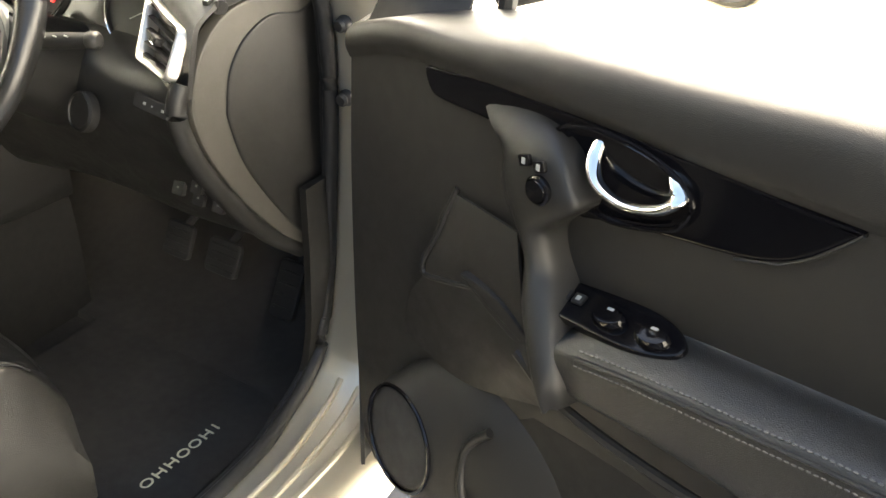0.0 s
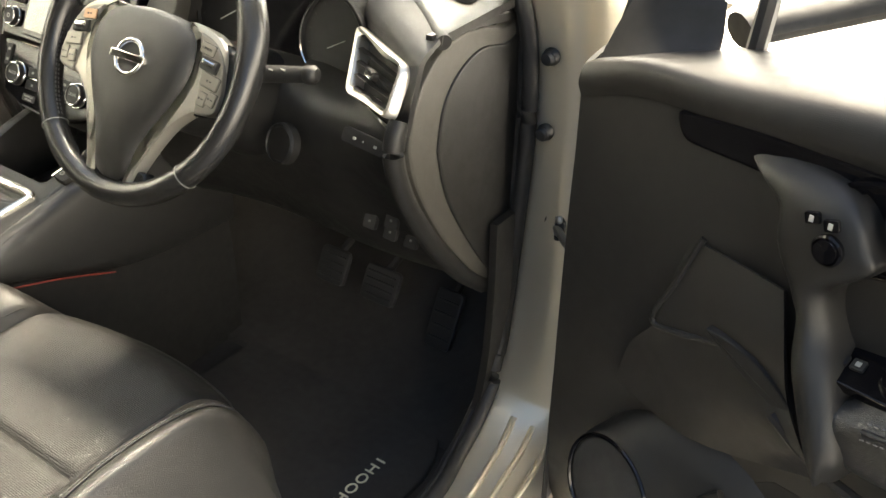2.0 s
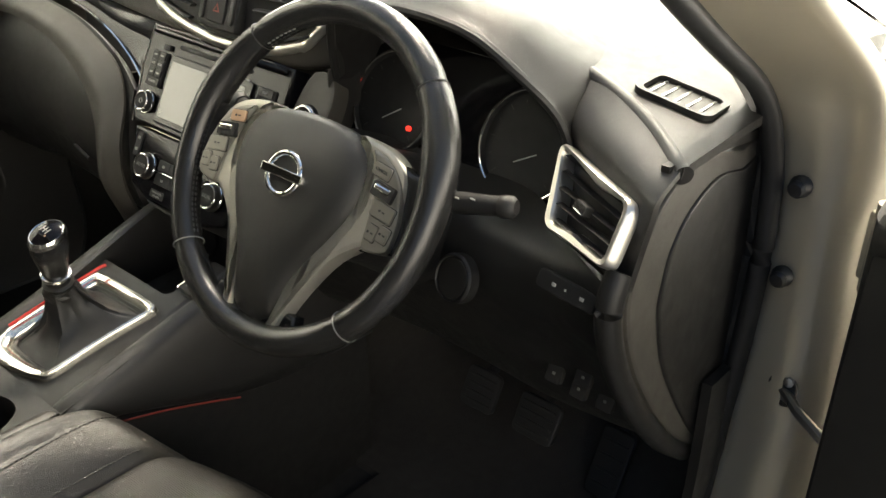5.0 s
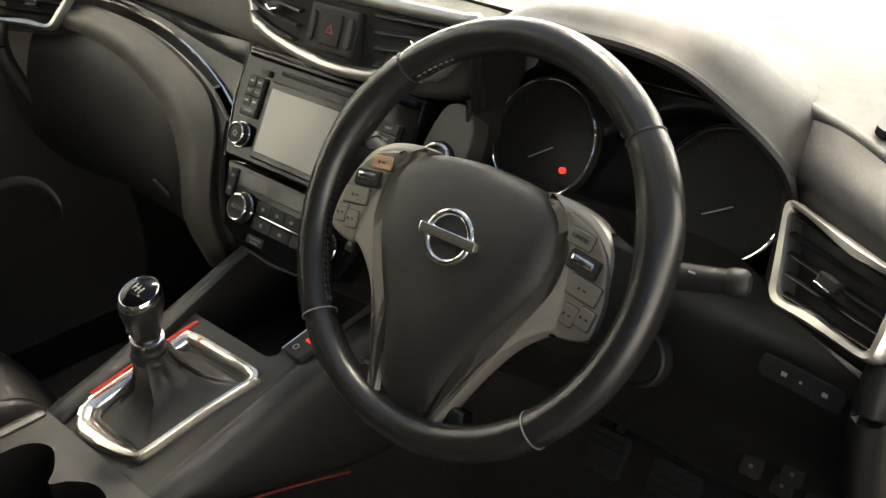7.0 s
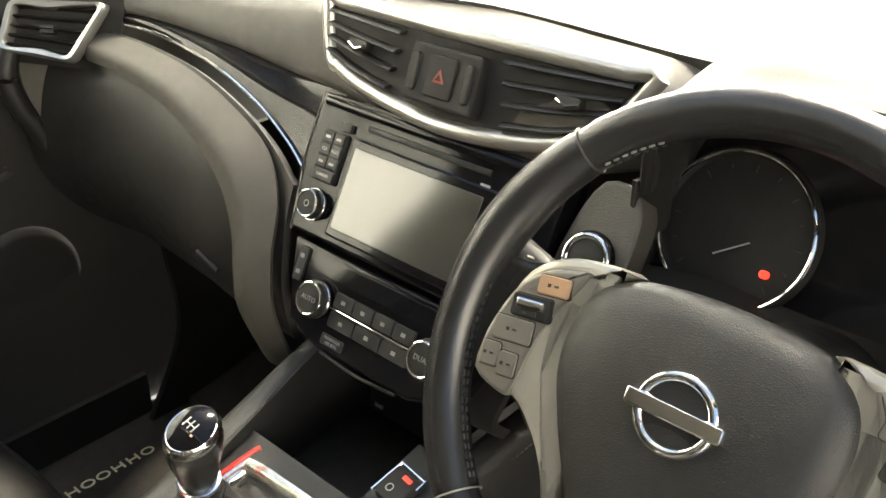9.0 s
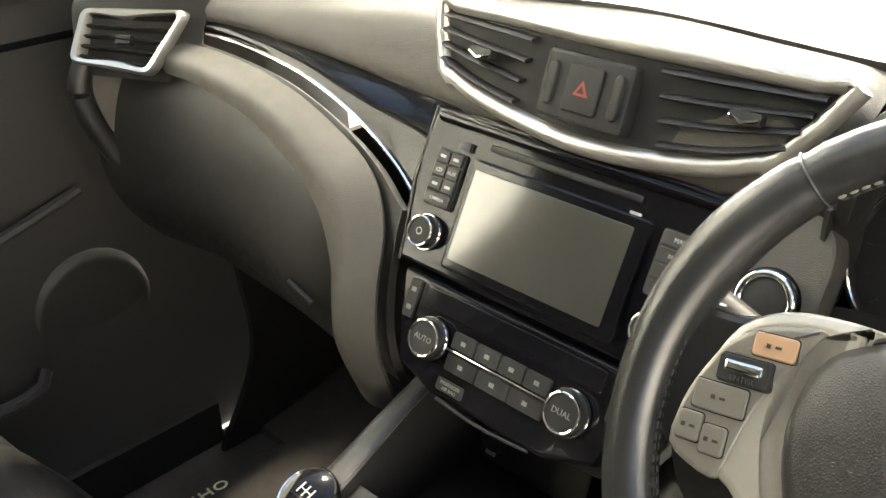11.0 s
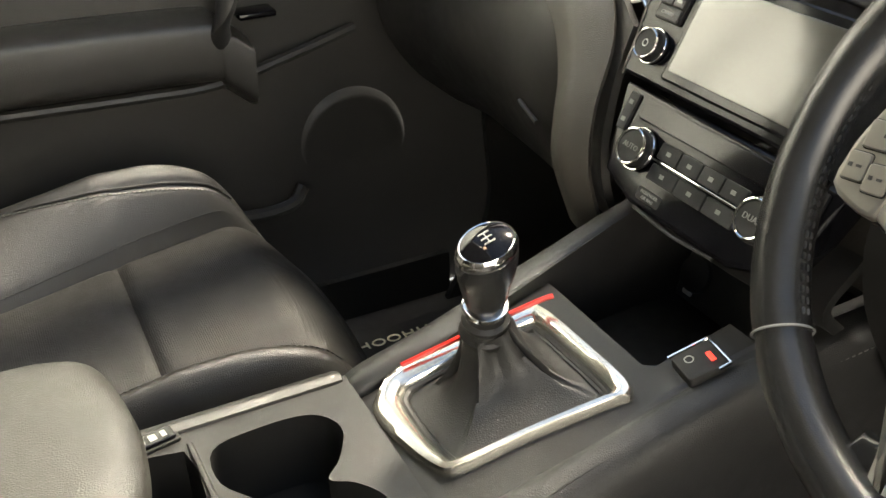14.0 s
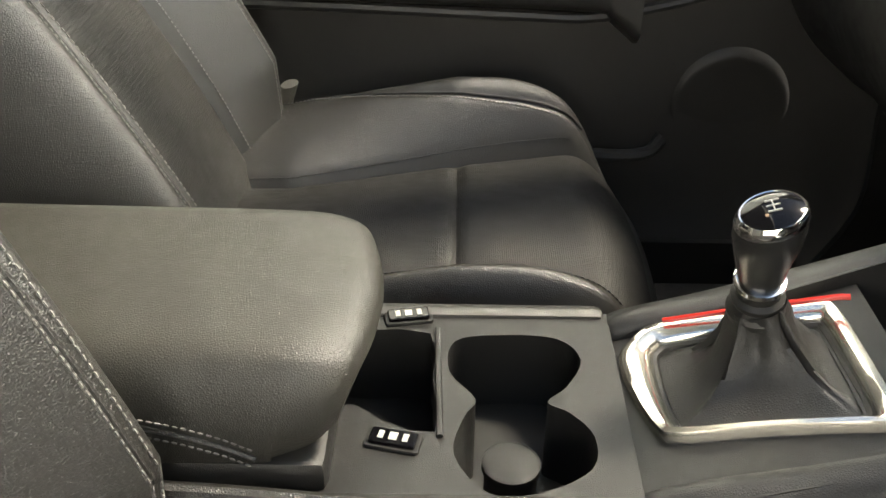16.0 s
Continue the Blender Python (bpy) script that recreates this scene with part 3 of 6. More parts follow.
# ---- dashboard ----
def vent(name, quad, slats, parent_label, fr_w=0.011, knob=True, group="air vents"):
    """An air vent whose face corners are given: inner top, outer top, outer bottom, inner bottom."""
    a, b, c, d = [Vector(q) for q in quad]
    t = thing(name, parent_label, "air vent", (a + c) / 2, group)
    n = ((b - a).cross(d - a)).normalized()
    if n.y > 0:
        n = -n
    ctr = (a + b + c + d) / 4
    loop = []
    k = 14
    pts = [a, b, c, d]
    for i in range(4):
        p, q, r = pts[i - 1], pts[i], pts[(i + 1) % 4]
        u, v = (p - q).normalized(), (r - q).normalized()
        rr = 0.012
        for j in range(5):
            s = j / 4
            loop.append(q + u * rr * (1 - s) ** 2 + v * rr * s ** 2)
    loop2 = []
    for i in range(len(loop)):
        p, q = loop[i], loop[(i + 1) % len(loop)]
        m = max(1, int((q - p).length / 0.012))
        loop2 += [p.lerp(q, j / m) for j in range(m)]
    rows = []
    for off, h in ((0.0, -0.004), (0.0, 0.006), (0.003, 0.010), (fr_w - 0.002, 0.009), (fr_w, 0.005), (fr_w + 0.001, -0.012)):
        rows.append([q + (ctr - q).normalized() * off + n * h for q in loop2])
    part("frame", skin(rows, close_v=True), SATIN, t, "satin silver frame")
    # Near-black sheet: the shade of the vent's depth is in its colour.
    part("backing", skin([[q + (ctr - q).normalized() * 0.004 + n * -0.010 for q in loop2], [q + (ctr - q) * 0.999 + n * -0.010 for q in loop2]], close_v=True), BUTTON_AND_SHADE_BLACK, t)
    for i in range(slats):
        s = (i + 0.7) / (slats + 0.4)
        p, q = a.lerp(d, s), b.lerp(c, s)
        w = (q - p).normalized()
        p, q = p + w * (fr_w * 0.8), q - w * (fr_w * 0.8)
        up = (a - d).normalized()
        prof = [(-0.004, 0.003), (0.0, 0.0036), (0.006, 0.0), (0.0, -0.002), (-0.004, -0.002)]
        rows = [[e + n * x + up * z for x, z in prof] for e in (p, q)]
        part("slat", skin(rows, close_v=True, caps=True), HARD, t)
    if knob:
        p = (a.lerp(d, 0.5) + b.lerp(c, 0.5)) / 2
        m = frame3(p + n * 0.004, (b - a), (a - d))
        kb = part("slider", slab(rrect(0.020, 0.010, 0.002), 0, 0.010, 0.002, 0, m), HARD, t, "slider knob with chrome edge")
        part("slider_edge", rbox((0, -0.0045, 0.010), (0.018, 0.0018, 0.002), 0.0006, m), CHROME, kb)
    return t


def dashboard():
    d = thing("dashboard", "black and grey soft-touch dashboard with silver and gloss trim", "dashboard", (0, 0.4, 0.7))
    # top pad, from the windscreen to its rear crest
    st = (-0.705, -0.55, -0.36, -0.18, 0.0, 0.18, 0.30, 0.42, 0.54, 0.62, 0.685)
    crest = ((0.172, 1.084), (0.240, 1.096), (0.275, 1.106), (0.285, 1.130), (0.275, 1.148), (0.285, 1.140), (0.30, 1.136), (0.30, 1.134), (0.262, 1.120), (0.222, 1.108), (0.172, 1.094))
    grid = []
    for row in range(5):
        r = []
        for x, (y, z) in zip(st, crest):
            f = row / 4
            yy = y + (0.84 - 0.10 * (x / 0.7) ** 2 - y) * f
            r.append((x, yy, z + (1.065 - z) * f ** 1.6 + 0.012 * math.sin(math.pi * f)))
        grid.append(r)
    part("top_pad", sheet(grid, 8, 5, 0.012), SOFT, d, "grained black dash top pad")
    part("windscreen_ledge", sheet([[(x, 0.70 + 0.13 * f - 0.10 * (x / 0.7) ** 2, 1.095 - 0.01 * f) for x in (-0.66, -0.3, 0, 0.3, 0.66)] for f in (0, 1)], 4, 6, 0.02), SOFT, d)
    # upper fascia below the crest, passenger side to the middle
    fx = (-0.70, -0.55, -0.36, -0.18, 0.0, 0.13, 0.21, 0.27)
    top = [(x, y, z) for x, (y, z) in zip((-0.705, -0.55, -0.36, -0.18, 0.0, 0.18), crest)][:5] + [(0.12, 0.278, 1.144), (0.175, 0.283, 1.140), (0.20, 0.29, 1.134)]
    mid = [(-0.70, 0.160, 1.062), (-0.55, 0.220, 1.082), (-0.36, 0.243, 1.092), (-0.18, 0.244, 1.112), (0.0, 0.226, 1.130), (0.12, 0.228, 1.130), (0.175, 0.236, 1.124), (0.20, 0.25, 1.115)]
    low = [(-0.70, 0.150, 1.050), (-0.55, 0.216, 1.066), (-0.36, 0.232, 1.064), (-0.18, 0.226, 1.060), (0.0, 0.203, 1.062), (0.12, 0.208, 1.066), (0.175, 0.225, 1.072), (0.20, 0.25, 1.080)]
    und = [(-0.70, 0.165, 1.045), (-0.55, 0.232, 1.058), (-0.36, 0.246, 1.055), (-0.18, 0.240, 1.045), (0.0, 0.225, 1.045), (0.12, 0.228, 1.05), (0.175, 0.245, 1.06), (0.20, 0.27, 1.068)]
    part("upper_fascia", sheet([top, mid, low, und], 6, 6, 0.006), GREY, d, "grey grained soft fascia")
    # gloss strip sweeping down to the middle stack
    a = [(-0.66, 0.19, 1.052), (-0.53, 0.224, 1.062), (-0.36, 0.236, 1.058), (-0.24, 0.234, 1.052), (-0.165, 0.226, 1.052), (-0.140, 0.222, 1.05)]
    b = [(-0.66, 0.19, 1.035), (-0.53, 0.217, 1.048), (-0.37, 0.209, 1.046), (-0.26, 0.196, 1.028), (-0.190, 0.184, 1.002), (-0.150, 0.172, 0.985)]
    part("gloss_trim", sheet([a, [tuple((Vector(p) + Vector(q)) / 2 + Vector((0, -0.006, 0.002))) for p, q in zip(a, b)], b], 5, 6, 0.004), PIANO, d, "gloss black trim strip")
    part("trim_edge", tube(cr([(p[0], p[1] - 0.004, p[2] + 0.001) for p in b], 6), 0.0022, 8), CHROME, d, "thin chrome edge")
    # glovebox bulge with a paler border
    gx = (-0.69, -0.60, -0.48, -0.36, -0.27, -0.20, -0.150)
    tz = (1.02, 1.034, 1.042, 1.038, 1.020, 0.998, 0.972)
    ty = (0.19, 0.205, 0.200, 0.192, 0.184, 0.172, 0.158)
    rows = []
    for f, bulge in ((0, 0), (0.08, 0.018), (0.22, 0.042), (0.42, 0.056), (0.62, 0.05), (0.82, 0.028), (1.0, -0.02)):
        r = []
        for x, y, z in zip(gx, ty, tz):
            zz = z + (0.70 - z) * f
            r.append((x, y - bulge * (1.0 if x < -0.2 else 0.45) + 0.10 * max(0, f - 0.55), zz))
        rows.append(r)
    part("glovebox_panel", sheet(rows, 5, 5, 0.008), SOFT, d, "dark grey glovebox lid")
    edge = [(-0.60, 0.198, 1.033), (-0.48, 0.193, 1.041), (-0.36, 0.185, 1.037), (-0.27, 0.176, 1.019), (-0.20, 0.163, 0.995), (-0.165, 0.145, 0.955), (-0.152, 0.120, 0.90), (-0.148, 0.115, 0.84), (-0.150, 0.14, 0.76)]
    inn = [(-0.56, 0.172, 1.008), (-0.48, 0.165, 1.012), (-0.37, 0.155, 1.002), (-0.29, 0.143, 0.978), (-0.24, 0.132, 0.950), (-0.215, 0.122, 0.91), (-0.205, 0.112, 0.87), (-0.200, 0.110, 0.83), (-0.20, 0.135, 0.76)]
    part("glovebox_border", sheet([edge, [tuple((Vector(p) + Vector(q)) / 2 + Vector((0.002, -0.010, 0.004))) for p, q in zip(edge, inn)], inn], 5, 5, 0.006), GREY, d, "paler grey raised border")
    part("glovebox_latch", tube([(-0.29, 0.122, 0.86), (-0.255, 0.122, 0.848)], 0.003, 8), HARD, d)
    # driver's side lower fascia
    gx = (0.145, 0.22, 0.30, 0.40, 0.50, 0.58, 0.655)
    rows = []
    for z, ys in ((0.992, (0.195, 0.225, 0.240, 0.240, 0.225, 0.165, 0.122)), (0.97, (0.165, 0.18, 0.185, 0.185, 0.165, 0.142, 0.124)), (0.92, (0.14, 0.16, 0.16, 0.16, 0.150, 0.148, 0.132)),
                  (0.86, (0.15, 0.18, 0.18, 0.18, 0.175, 0.182, 0.175)), (0.79, (0.19, 0.21, 0.215, 0.215, 0.210, 0.215, 0.222)), (0.71, (0.25, 0.27, 0.28, 0.28, 0.275, 0.28, 0.29)), (0.69, (0.36, 0.38, 0.38, 0.38, 0.38, 0.38, 0.38))):
        rows.append([(x, y, z) for x, y in zip(gx, ys)])
    part("lower_fascia", sheet(rows, 5, 5, 0.008), HARD, d, "black lower dash panel")
    # switch strip by the driver's vent
    m = frame3((0.609, 0.127, 0.966), (0.99, -0.10, -0.03), (0, 0.40, 0.91))
    sw = part("switch_strip", slab(rrect(0.072, 0.020, 0.006), 0, 0.005, 0.002, 0, m), MATT, d, "black headlamp switch strip")
    for x in (-0.014, 0.0, 0.020):
        part("symbol", rbox((x, 0, 0.0055), (0.0045 if x else 0.002, 0.0032 if x else 0.002, 0.0008), 0, m), INK, sw)
    part("pocket_edge", tube([(0.530, 0.178, 0.885), (0.528, 0.184, 0.862), (0.535, 0.192, 0.835), (0.546, 0.205, 0.802), (0.556, 0.207, 0.797)], 0.0022, 6), GREY, d)
    for x, y, z in ((0.560, 0.198, 0.812), (0.598, 0.196, 0.826), (0.588, 0.206, 0.800), (0.618, 0.212, 0.795)):
        mm = frame3((x, y - 0.006, z), (1, 0, 0), (0, 0.4, 0.92))
        b = part("small_switch", slab(rrect(0.020, 0.022, 0.003), -0.004, 0.003, 0.001, 0, mm), MATT, d)
        part("symbol", rbox((0, 0, 0.0034), (0.0035, 0.003, 0.0006), 0, mm), DIM, b)
    # fascia between the pad and the driver's vent
    a = [(0.50, 0.285, 1.122), (0.54, 0.260, 1.120), (0.62, 0.220, 1.108), (0.684, 0.170, 1.094)]
    b = [(0.525, 0.235, 1.092), (0.55, 0.212, 1.092), (0.62, 0.176, 1.090), (0.684, 0.140, 1.080)]
    c = [(0.535, 0.215, 1.060), (0.555, 0.206, 1.066), (0.62, 0.166, 1.066), (0.684, 0.130, 1.060)]
    e = [(0.540, 0.200, 1.000), (0.56, 0.178, 0.995), (0.62, 0.146, 0.995), (0.676, 0.120, 0.995)]
    for s in (1, -1):
        if s > 0:
            part("vent_fascia", sheet([a, b, c, e], 5, 5, 0.006), SOFT, d, "black fascia round the vent")
        else:
            part("vent_fascia", sheet([[(-x, y, z) for x, y, z in r] for r in (a, b, c, e)], 5, 5, 0.006), SOFT, d, "black fascia round the vent")
    part("dash_roll", tube(cr([(x, y + 0.003, z - 0.0025) for x, (y, z) in zip(st[6:], crest[6:])], 8), 0.0095, 14), SOFT, d, "rounded rear edge of the dash pad")
    # demister vent and speaker grille in the top pad
    m = frame3((0.6185, 0.285, 1.1185), (0.986, 0.04, -0.165), (-0.04, 0.99, 0.01))
    dv = part("demister_vent", plate(rrect(0.084, 0.056, 0.012), [rrect(0.070, 0.044, 0.008)], -0.012, 0.003, m, 0.012), SOFT, d, "small slatted demister vent")
    for k in range(5):
        part("slat", rbox((-0.027 + 0.0135 * k, 0, -0.002), (0.0032, 0.044, 0.003), 0.001, m), ALU, dv)
    m = frame3((0.56, 0.60, 1.108), (1, 0, 0), (0, 1, -0.05))
    part("speaker_grille", slab(rrect(0.14, 0.07, 0.01), -0.004, 0.003, 0.001, 0, m), CLOTH, d, "dash speaker grille")
    # end plates seen when the doors are open
    for s in (1, -1):
        pl = [(0.372, 1.060), (0.325, 1.066), (0.25, 1.084), (0.19, 1.075), (0.15, 1.043), (0.129, 1.00), (0.126, 0.962), (0.146, 0.905), (0.195, 0.825), (0.264, 0.741), (0.317, 0.695), (0.350, 0.678), (0.372, 0.69), (0.373, 0.88)]
        fd = [(0.372, 1.038), (0.325, 1.046), (0.27, 1.056), (0.222, 1.040), (0.192, 1.008), (0.181, 0.965), (0.182, 0.94), (0.203, 0.875), (0.25, 0.798), (0.31, 0.718), (0.345, 0.695), (0.370, 0.705), (0.373, 0.87)]
        m = frame3((s * 0.668, 0, 0), (0, s, 0), (0, 0, 1))
        q = [(s * y, z) for y, z in pl]
        ep = part("end_plate", slab(q, -0.010, 0.006, 0.004, 4, m), GREY, d, "grey dash end cover")
        q2 = [(s * y, z) for y, z in fd]
        part("end_plate_field", slab(q2, 0.0, 0.009, 0.003, 4, m), HARD, ep, "darker recessed field")
        rim = [(s * 0.664, y, z) for y, z in ((0.122, 1.010), (0.110, 0.985), (0.113, 0.950), (0.137, 0.893), (0.186, 0.818), (0.250, 0.742), (0.314, 0.686))]
        part("end_trim", tube(cr(rim, 5), 0.013, 10), HARD, d, "black edge trim")
        part("corner_trim", sheet([[(s * 0.672, y, z + 0.012 - 0.01 * k) for y, z in ((0.165, 1.088), (0.25, 1.083), (0.37, 1.066))] for k in (0, 1)] , 3, 4, 0.008), SOFT, d)
    return d


dash = dashboard()

vent("air_vent", [(0.545, 0.205, 1.074), (0.668, 0.138, 1.070), (0.664, 0.108, 1.014), (0.563, 0.155, 1.006)], 5, "dashboard end vent in a satin silver frame", 0.011)
vent("air_vent", [(-0.545, 0.205, 1.074), (-0.668, 0.138, 1.070), (-0.664, 0.108, 1.014), (-0.563, 0.155, 1.006)], 5, "dashboard end vent in a satin silver frame", 0.011)


def centre_vent():
    t = thing("centre_vent", "wide middle air vent with satin silver surround and hazard switch", "air vent", (0.01, 0.22, 1.10), "air vents")
    n = Vector((0, -0.93, 0.36))
    up = cr([(-0.168, 0.232, 1.140), (-0.08, 0.222, 1.144), (0.01, 0.216, 1.145), (0.10, 0.222, 1.144), (0.196, 0.238, 1.140)], 8)
    lo = cr([(-0.163, 0.222, 1.088), (-0.10, 0.208, 1.074), (0.01, 0.196, 1.066), (0.11, 0.206, 1.074), (0.165, 0.218, 1.092)], 8)
    loop = up + lo[::-1]
    bar = cr(loop[::2], 2, True)
    part("surround", tube([q + n * 0.003 for q in bar], 0.0076, 10, True, 0.8, up=tuple(n)), SATIN, t, "satin silver surround")
    # Thin dark sheet in place of the shaded depth behind the slats.
    part("backing", skin([[p + n * 0.0015 for p in up], [p + n * 0.0015 for p in lo]]), BUTTON_AND_SHADE_BLACK, t)
    for f in (0.18, 0.40, 0.62, 0.84):
        line = [p.lerp(q, f) + n * 0.006 for p, q in zip(up, lo)]
        for lo_i, hi_i in ((1, 11), (21, 31)):
            seg = line[lo_i:hi_i + 1]
            part("slat", tube(seg, 0.0050, 8, False, 0.40), HARD, t)
    for i in (7, 27):
        c = up[i].lerp(lo[i], 0.50) + n * 0.012
        m = frame3(c, (1, 0, 0), (0, 0.36, 0.93))
        k = part("slider", slab(rrect(0.024, 0.009, 0.003), -0.004, 0.004, 0.001, 0, m), HARD, t)
        part("slider_edge", tube([(-0.011, 0.0, 0.004), (0, -0.004, 0.006), (0.011, 0.0, 0.004)], 0.0013, 6, m=m), CHROME, k)
    c = (up[16] + lo[16]) / 2 + n * 0.004
    m = frame3(c, (1, 0, 0), (0, 0.36, 0.93))
    hb = part("hazard_panel", slab(rrect(0.080, 0.052, 0.004), -0.006, 0.008, 0.003, 0, m), MATT, t, "black hazard switch panel")
    bt = part("hazard_button", slab(rrect(0.032, 0.036, 0.003), 0.006, 0.0105, 0.0015, 0, m), MATT, hb)
    part("hazard_triangle", skin([[(-0.007, -0.005, 0.0107), (0.007, -0.005, 0.0107), (0, 0.007, 0.0107)], [(-0.0035, -0.003, 0.0112), (0.0035, -0.003, 0.0112), (0, 0.003, 0.0112)]], close_v=True, m=m), HAZARD, bt, "red warning triangle")
    for x in (-0.030, 0.030):
        part("thumbwheel", slab(rrect(0.009, 0.034, 0.004), 0.004, 0.011, 0.002, 0, m @ move(x, 0, 0)), HARD, hb)
    return t


centre_vent()


# ---- instrument cluster ----
def cluster():
    t = thing("instrument_cluster", "hooded instrument cluster with two chrome-ringed dials", "instrument cluster", (0.363, 0.25, 1.03))
    lip = [(0.205, 0.215, 1.060), (0.214, 0.200, 1.112), (0.238, 0.185, 1.150), (0.290, 0.172, 1.170), (0.370, 0.168, 1.177), (0.445, 0.172, 1.168), (0.500, 0.182, 1.136), (0.535, 0.200, 1.098), (0.548, 0.208, 1.060)]
    mid = [(x + 0.0, y + 0.07, z + 0.010) for x, y, z in lip]
    far = [(0.190, 0.34, 1.09), (0.20, 0.36, 1.118), (0.23, 0.40, 1.116), (0.29, 0.44, 1.122), (0.37, 0.46, 1.124), (0.45, 0.44, 1.120), (0.51, 0.40, 1.106), (0.55, 0.35, 1.088), (0.57, 0.31, 1.075)]
    part("hood", sheet([lip, mid, far], 6, 6, 0.006), SOFT, t, "grained black hood")
    inner = [(x * 0.97 + 0.011, y + 0.075, z * 0.985 + 0.004) for x, y, z in lip]
    part("hood_lining", sheet([[(x, y + 0.001, z - 0.004) for x, y, z in lip], inner], 4, 6, 0.003), MATT, t)
    part("hood_lip", tube(cr(lip, 8), 0.0055, 8), HARD, t)
    m = frame3((0.363, 0.252, 1.030), (1, 0, 0), (0, 0.42, 0.907))
    part("dial_face", slab(rrect(0.34, 0.165, 0.07, 8), -0.012, 0.0, 0.003, 0, m), GLASSY, t, "dark glass face")
    for s in (-1, 1):
        mm = m @ move(s * 0.100 + 0.002, 0.002, 0)
        ring = part("dial_ring", tube([(0.0615 * math.cos(a), 0.0615 * math.sin(a), 0.006) for a in [2 * math.pi * k / 60 for k in range(60)]], 0.0017, 8, True, m=mm), CHROME, t, "thin chrome dial ring")
        part("dial_well", lathe([(0.066, 0.0), (0.064, 0.006), (0.060, 0.005), (0.058, 0.001)], 48, mm), MATT, ring)
        part("needle", rbox((-0.006, -0.012, 0.004), (0.030, 0.0012, 0.001), 0, mm @ pose(0, 0, 0, 0, 0, 34 if s < 0 else 30)), INK, ring, "pale needle")
        for k in range(13):
            a = radians(225 - 22.5 * k)
            part("tick", rbox((0.050, 0, 0.002), (0.006 if k % 2 == 0 else 0.003, 0.0009, 0.0006), 0, mm @ Matrix.Rotation(a, 4, "Z")), RUBBER, ring)
    part("warning_lamp", slab(rrect(0.0078, 0.0062, 0.003), 0.001, 0.003, 0.0005, 0, m @ move(-0.066, -0.022, 0)), LAMP_RED, t, "lit red warning lamp")
    for s, x in ((-1, 0.200), (1, 0.545)):
        part("cheek", sheet([[(x, 0.205, z) if k == 0 else (x + s * -0.004 * k, 0.205 + 0.022 * k, z) for k in range(3)] for z in (0.99, 1.03, 1.07)], 3, 3, 0.004), HARD, t)
    return t


cluster()


def start_button():
    t = thing("start_button", "round engine start button with chrome ring in the dashboard", "button", (0.178, 0.19, 1.005))
    m = frame3((0.180, 0.178, 1.006), (1, 0, 0), (0, 0.473, 0.881))
    part("panel", slab([(-0.028, -0.035), (0.024, -0.04), (0.034, 0.03), (0.022, 0.060), (-0.010, 0.062), (-0.026, 0.02)], -0.03, -0.004, 0.003, 3, m), GREY, t, "grey plastic panel")
    r = part("ring", tube([(0.0185 * math.cos(a), 0.0185 * math.sin(a), 0.001) for a in [2 * math.pi * k / 40 for k in range(40)]], 0.0032, 10, True, m=m), CHROME, t, "chrome ring")
    part("cap", lathe([(0.016, -0.006), (0.016, 0.0), (0.014, 0.0015), (0.001, 0.001)], 28, m), MATT, t)
    part("collar", lathe([(0.024, -0.006), (0.0225, -0.001), (0.019, 0.0)], 32, m), PIANO, r)
    return t


start_button()

# ---- middle stack ----
STACK = frame3((0, 0.144, 0.953), (1, 0, 0), (0, 0.473, 0.881))


def knob(parent, x, y, r, text, m, name="knob", label="round black knob with chrome ring"):
    mk = m @ move(x, y, 0)
    k = part(name, lathe([(r * 1.12, 0.0), (r * 1.10, 0.004), (r * 0.98, 0.005), (r * 0.96, 0.011), (r * 0.86, 0.0125), (r * 0.82, 0.0115), (0.001, 0.0115)], 36, mk), MATT, parent, label)
    part("knob_ring", tube([(r * 0.93 * math.cos(a), r * 0.93 * math.sin(a), 0.0115) for a in [2 * math.pi * i / 36 for i in range(36)]], r * 0.085, 8, True, m=mk), CHROME, k)
    part("knob_foot", tube([(r * 1.10 * math.cos(a), r * 1.10 * math.sin(a), 0.003) for a in [2 * math.pi * i / 36 for i in range(36)]], r * 0.06, 6, True, m=mk), CHROME, k)
    if text:
        words(text, r * 0.42, DIM, mk @ move(0, 0, 0.0118), k)
    return k


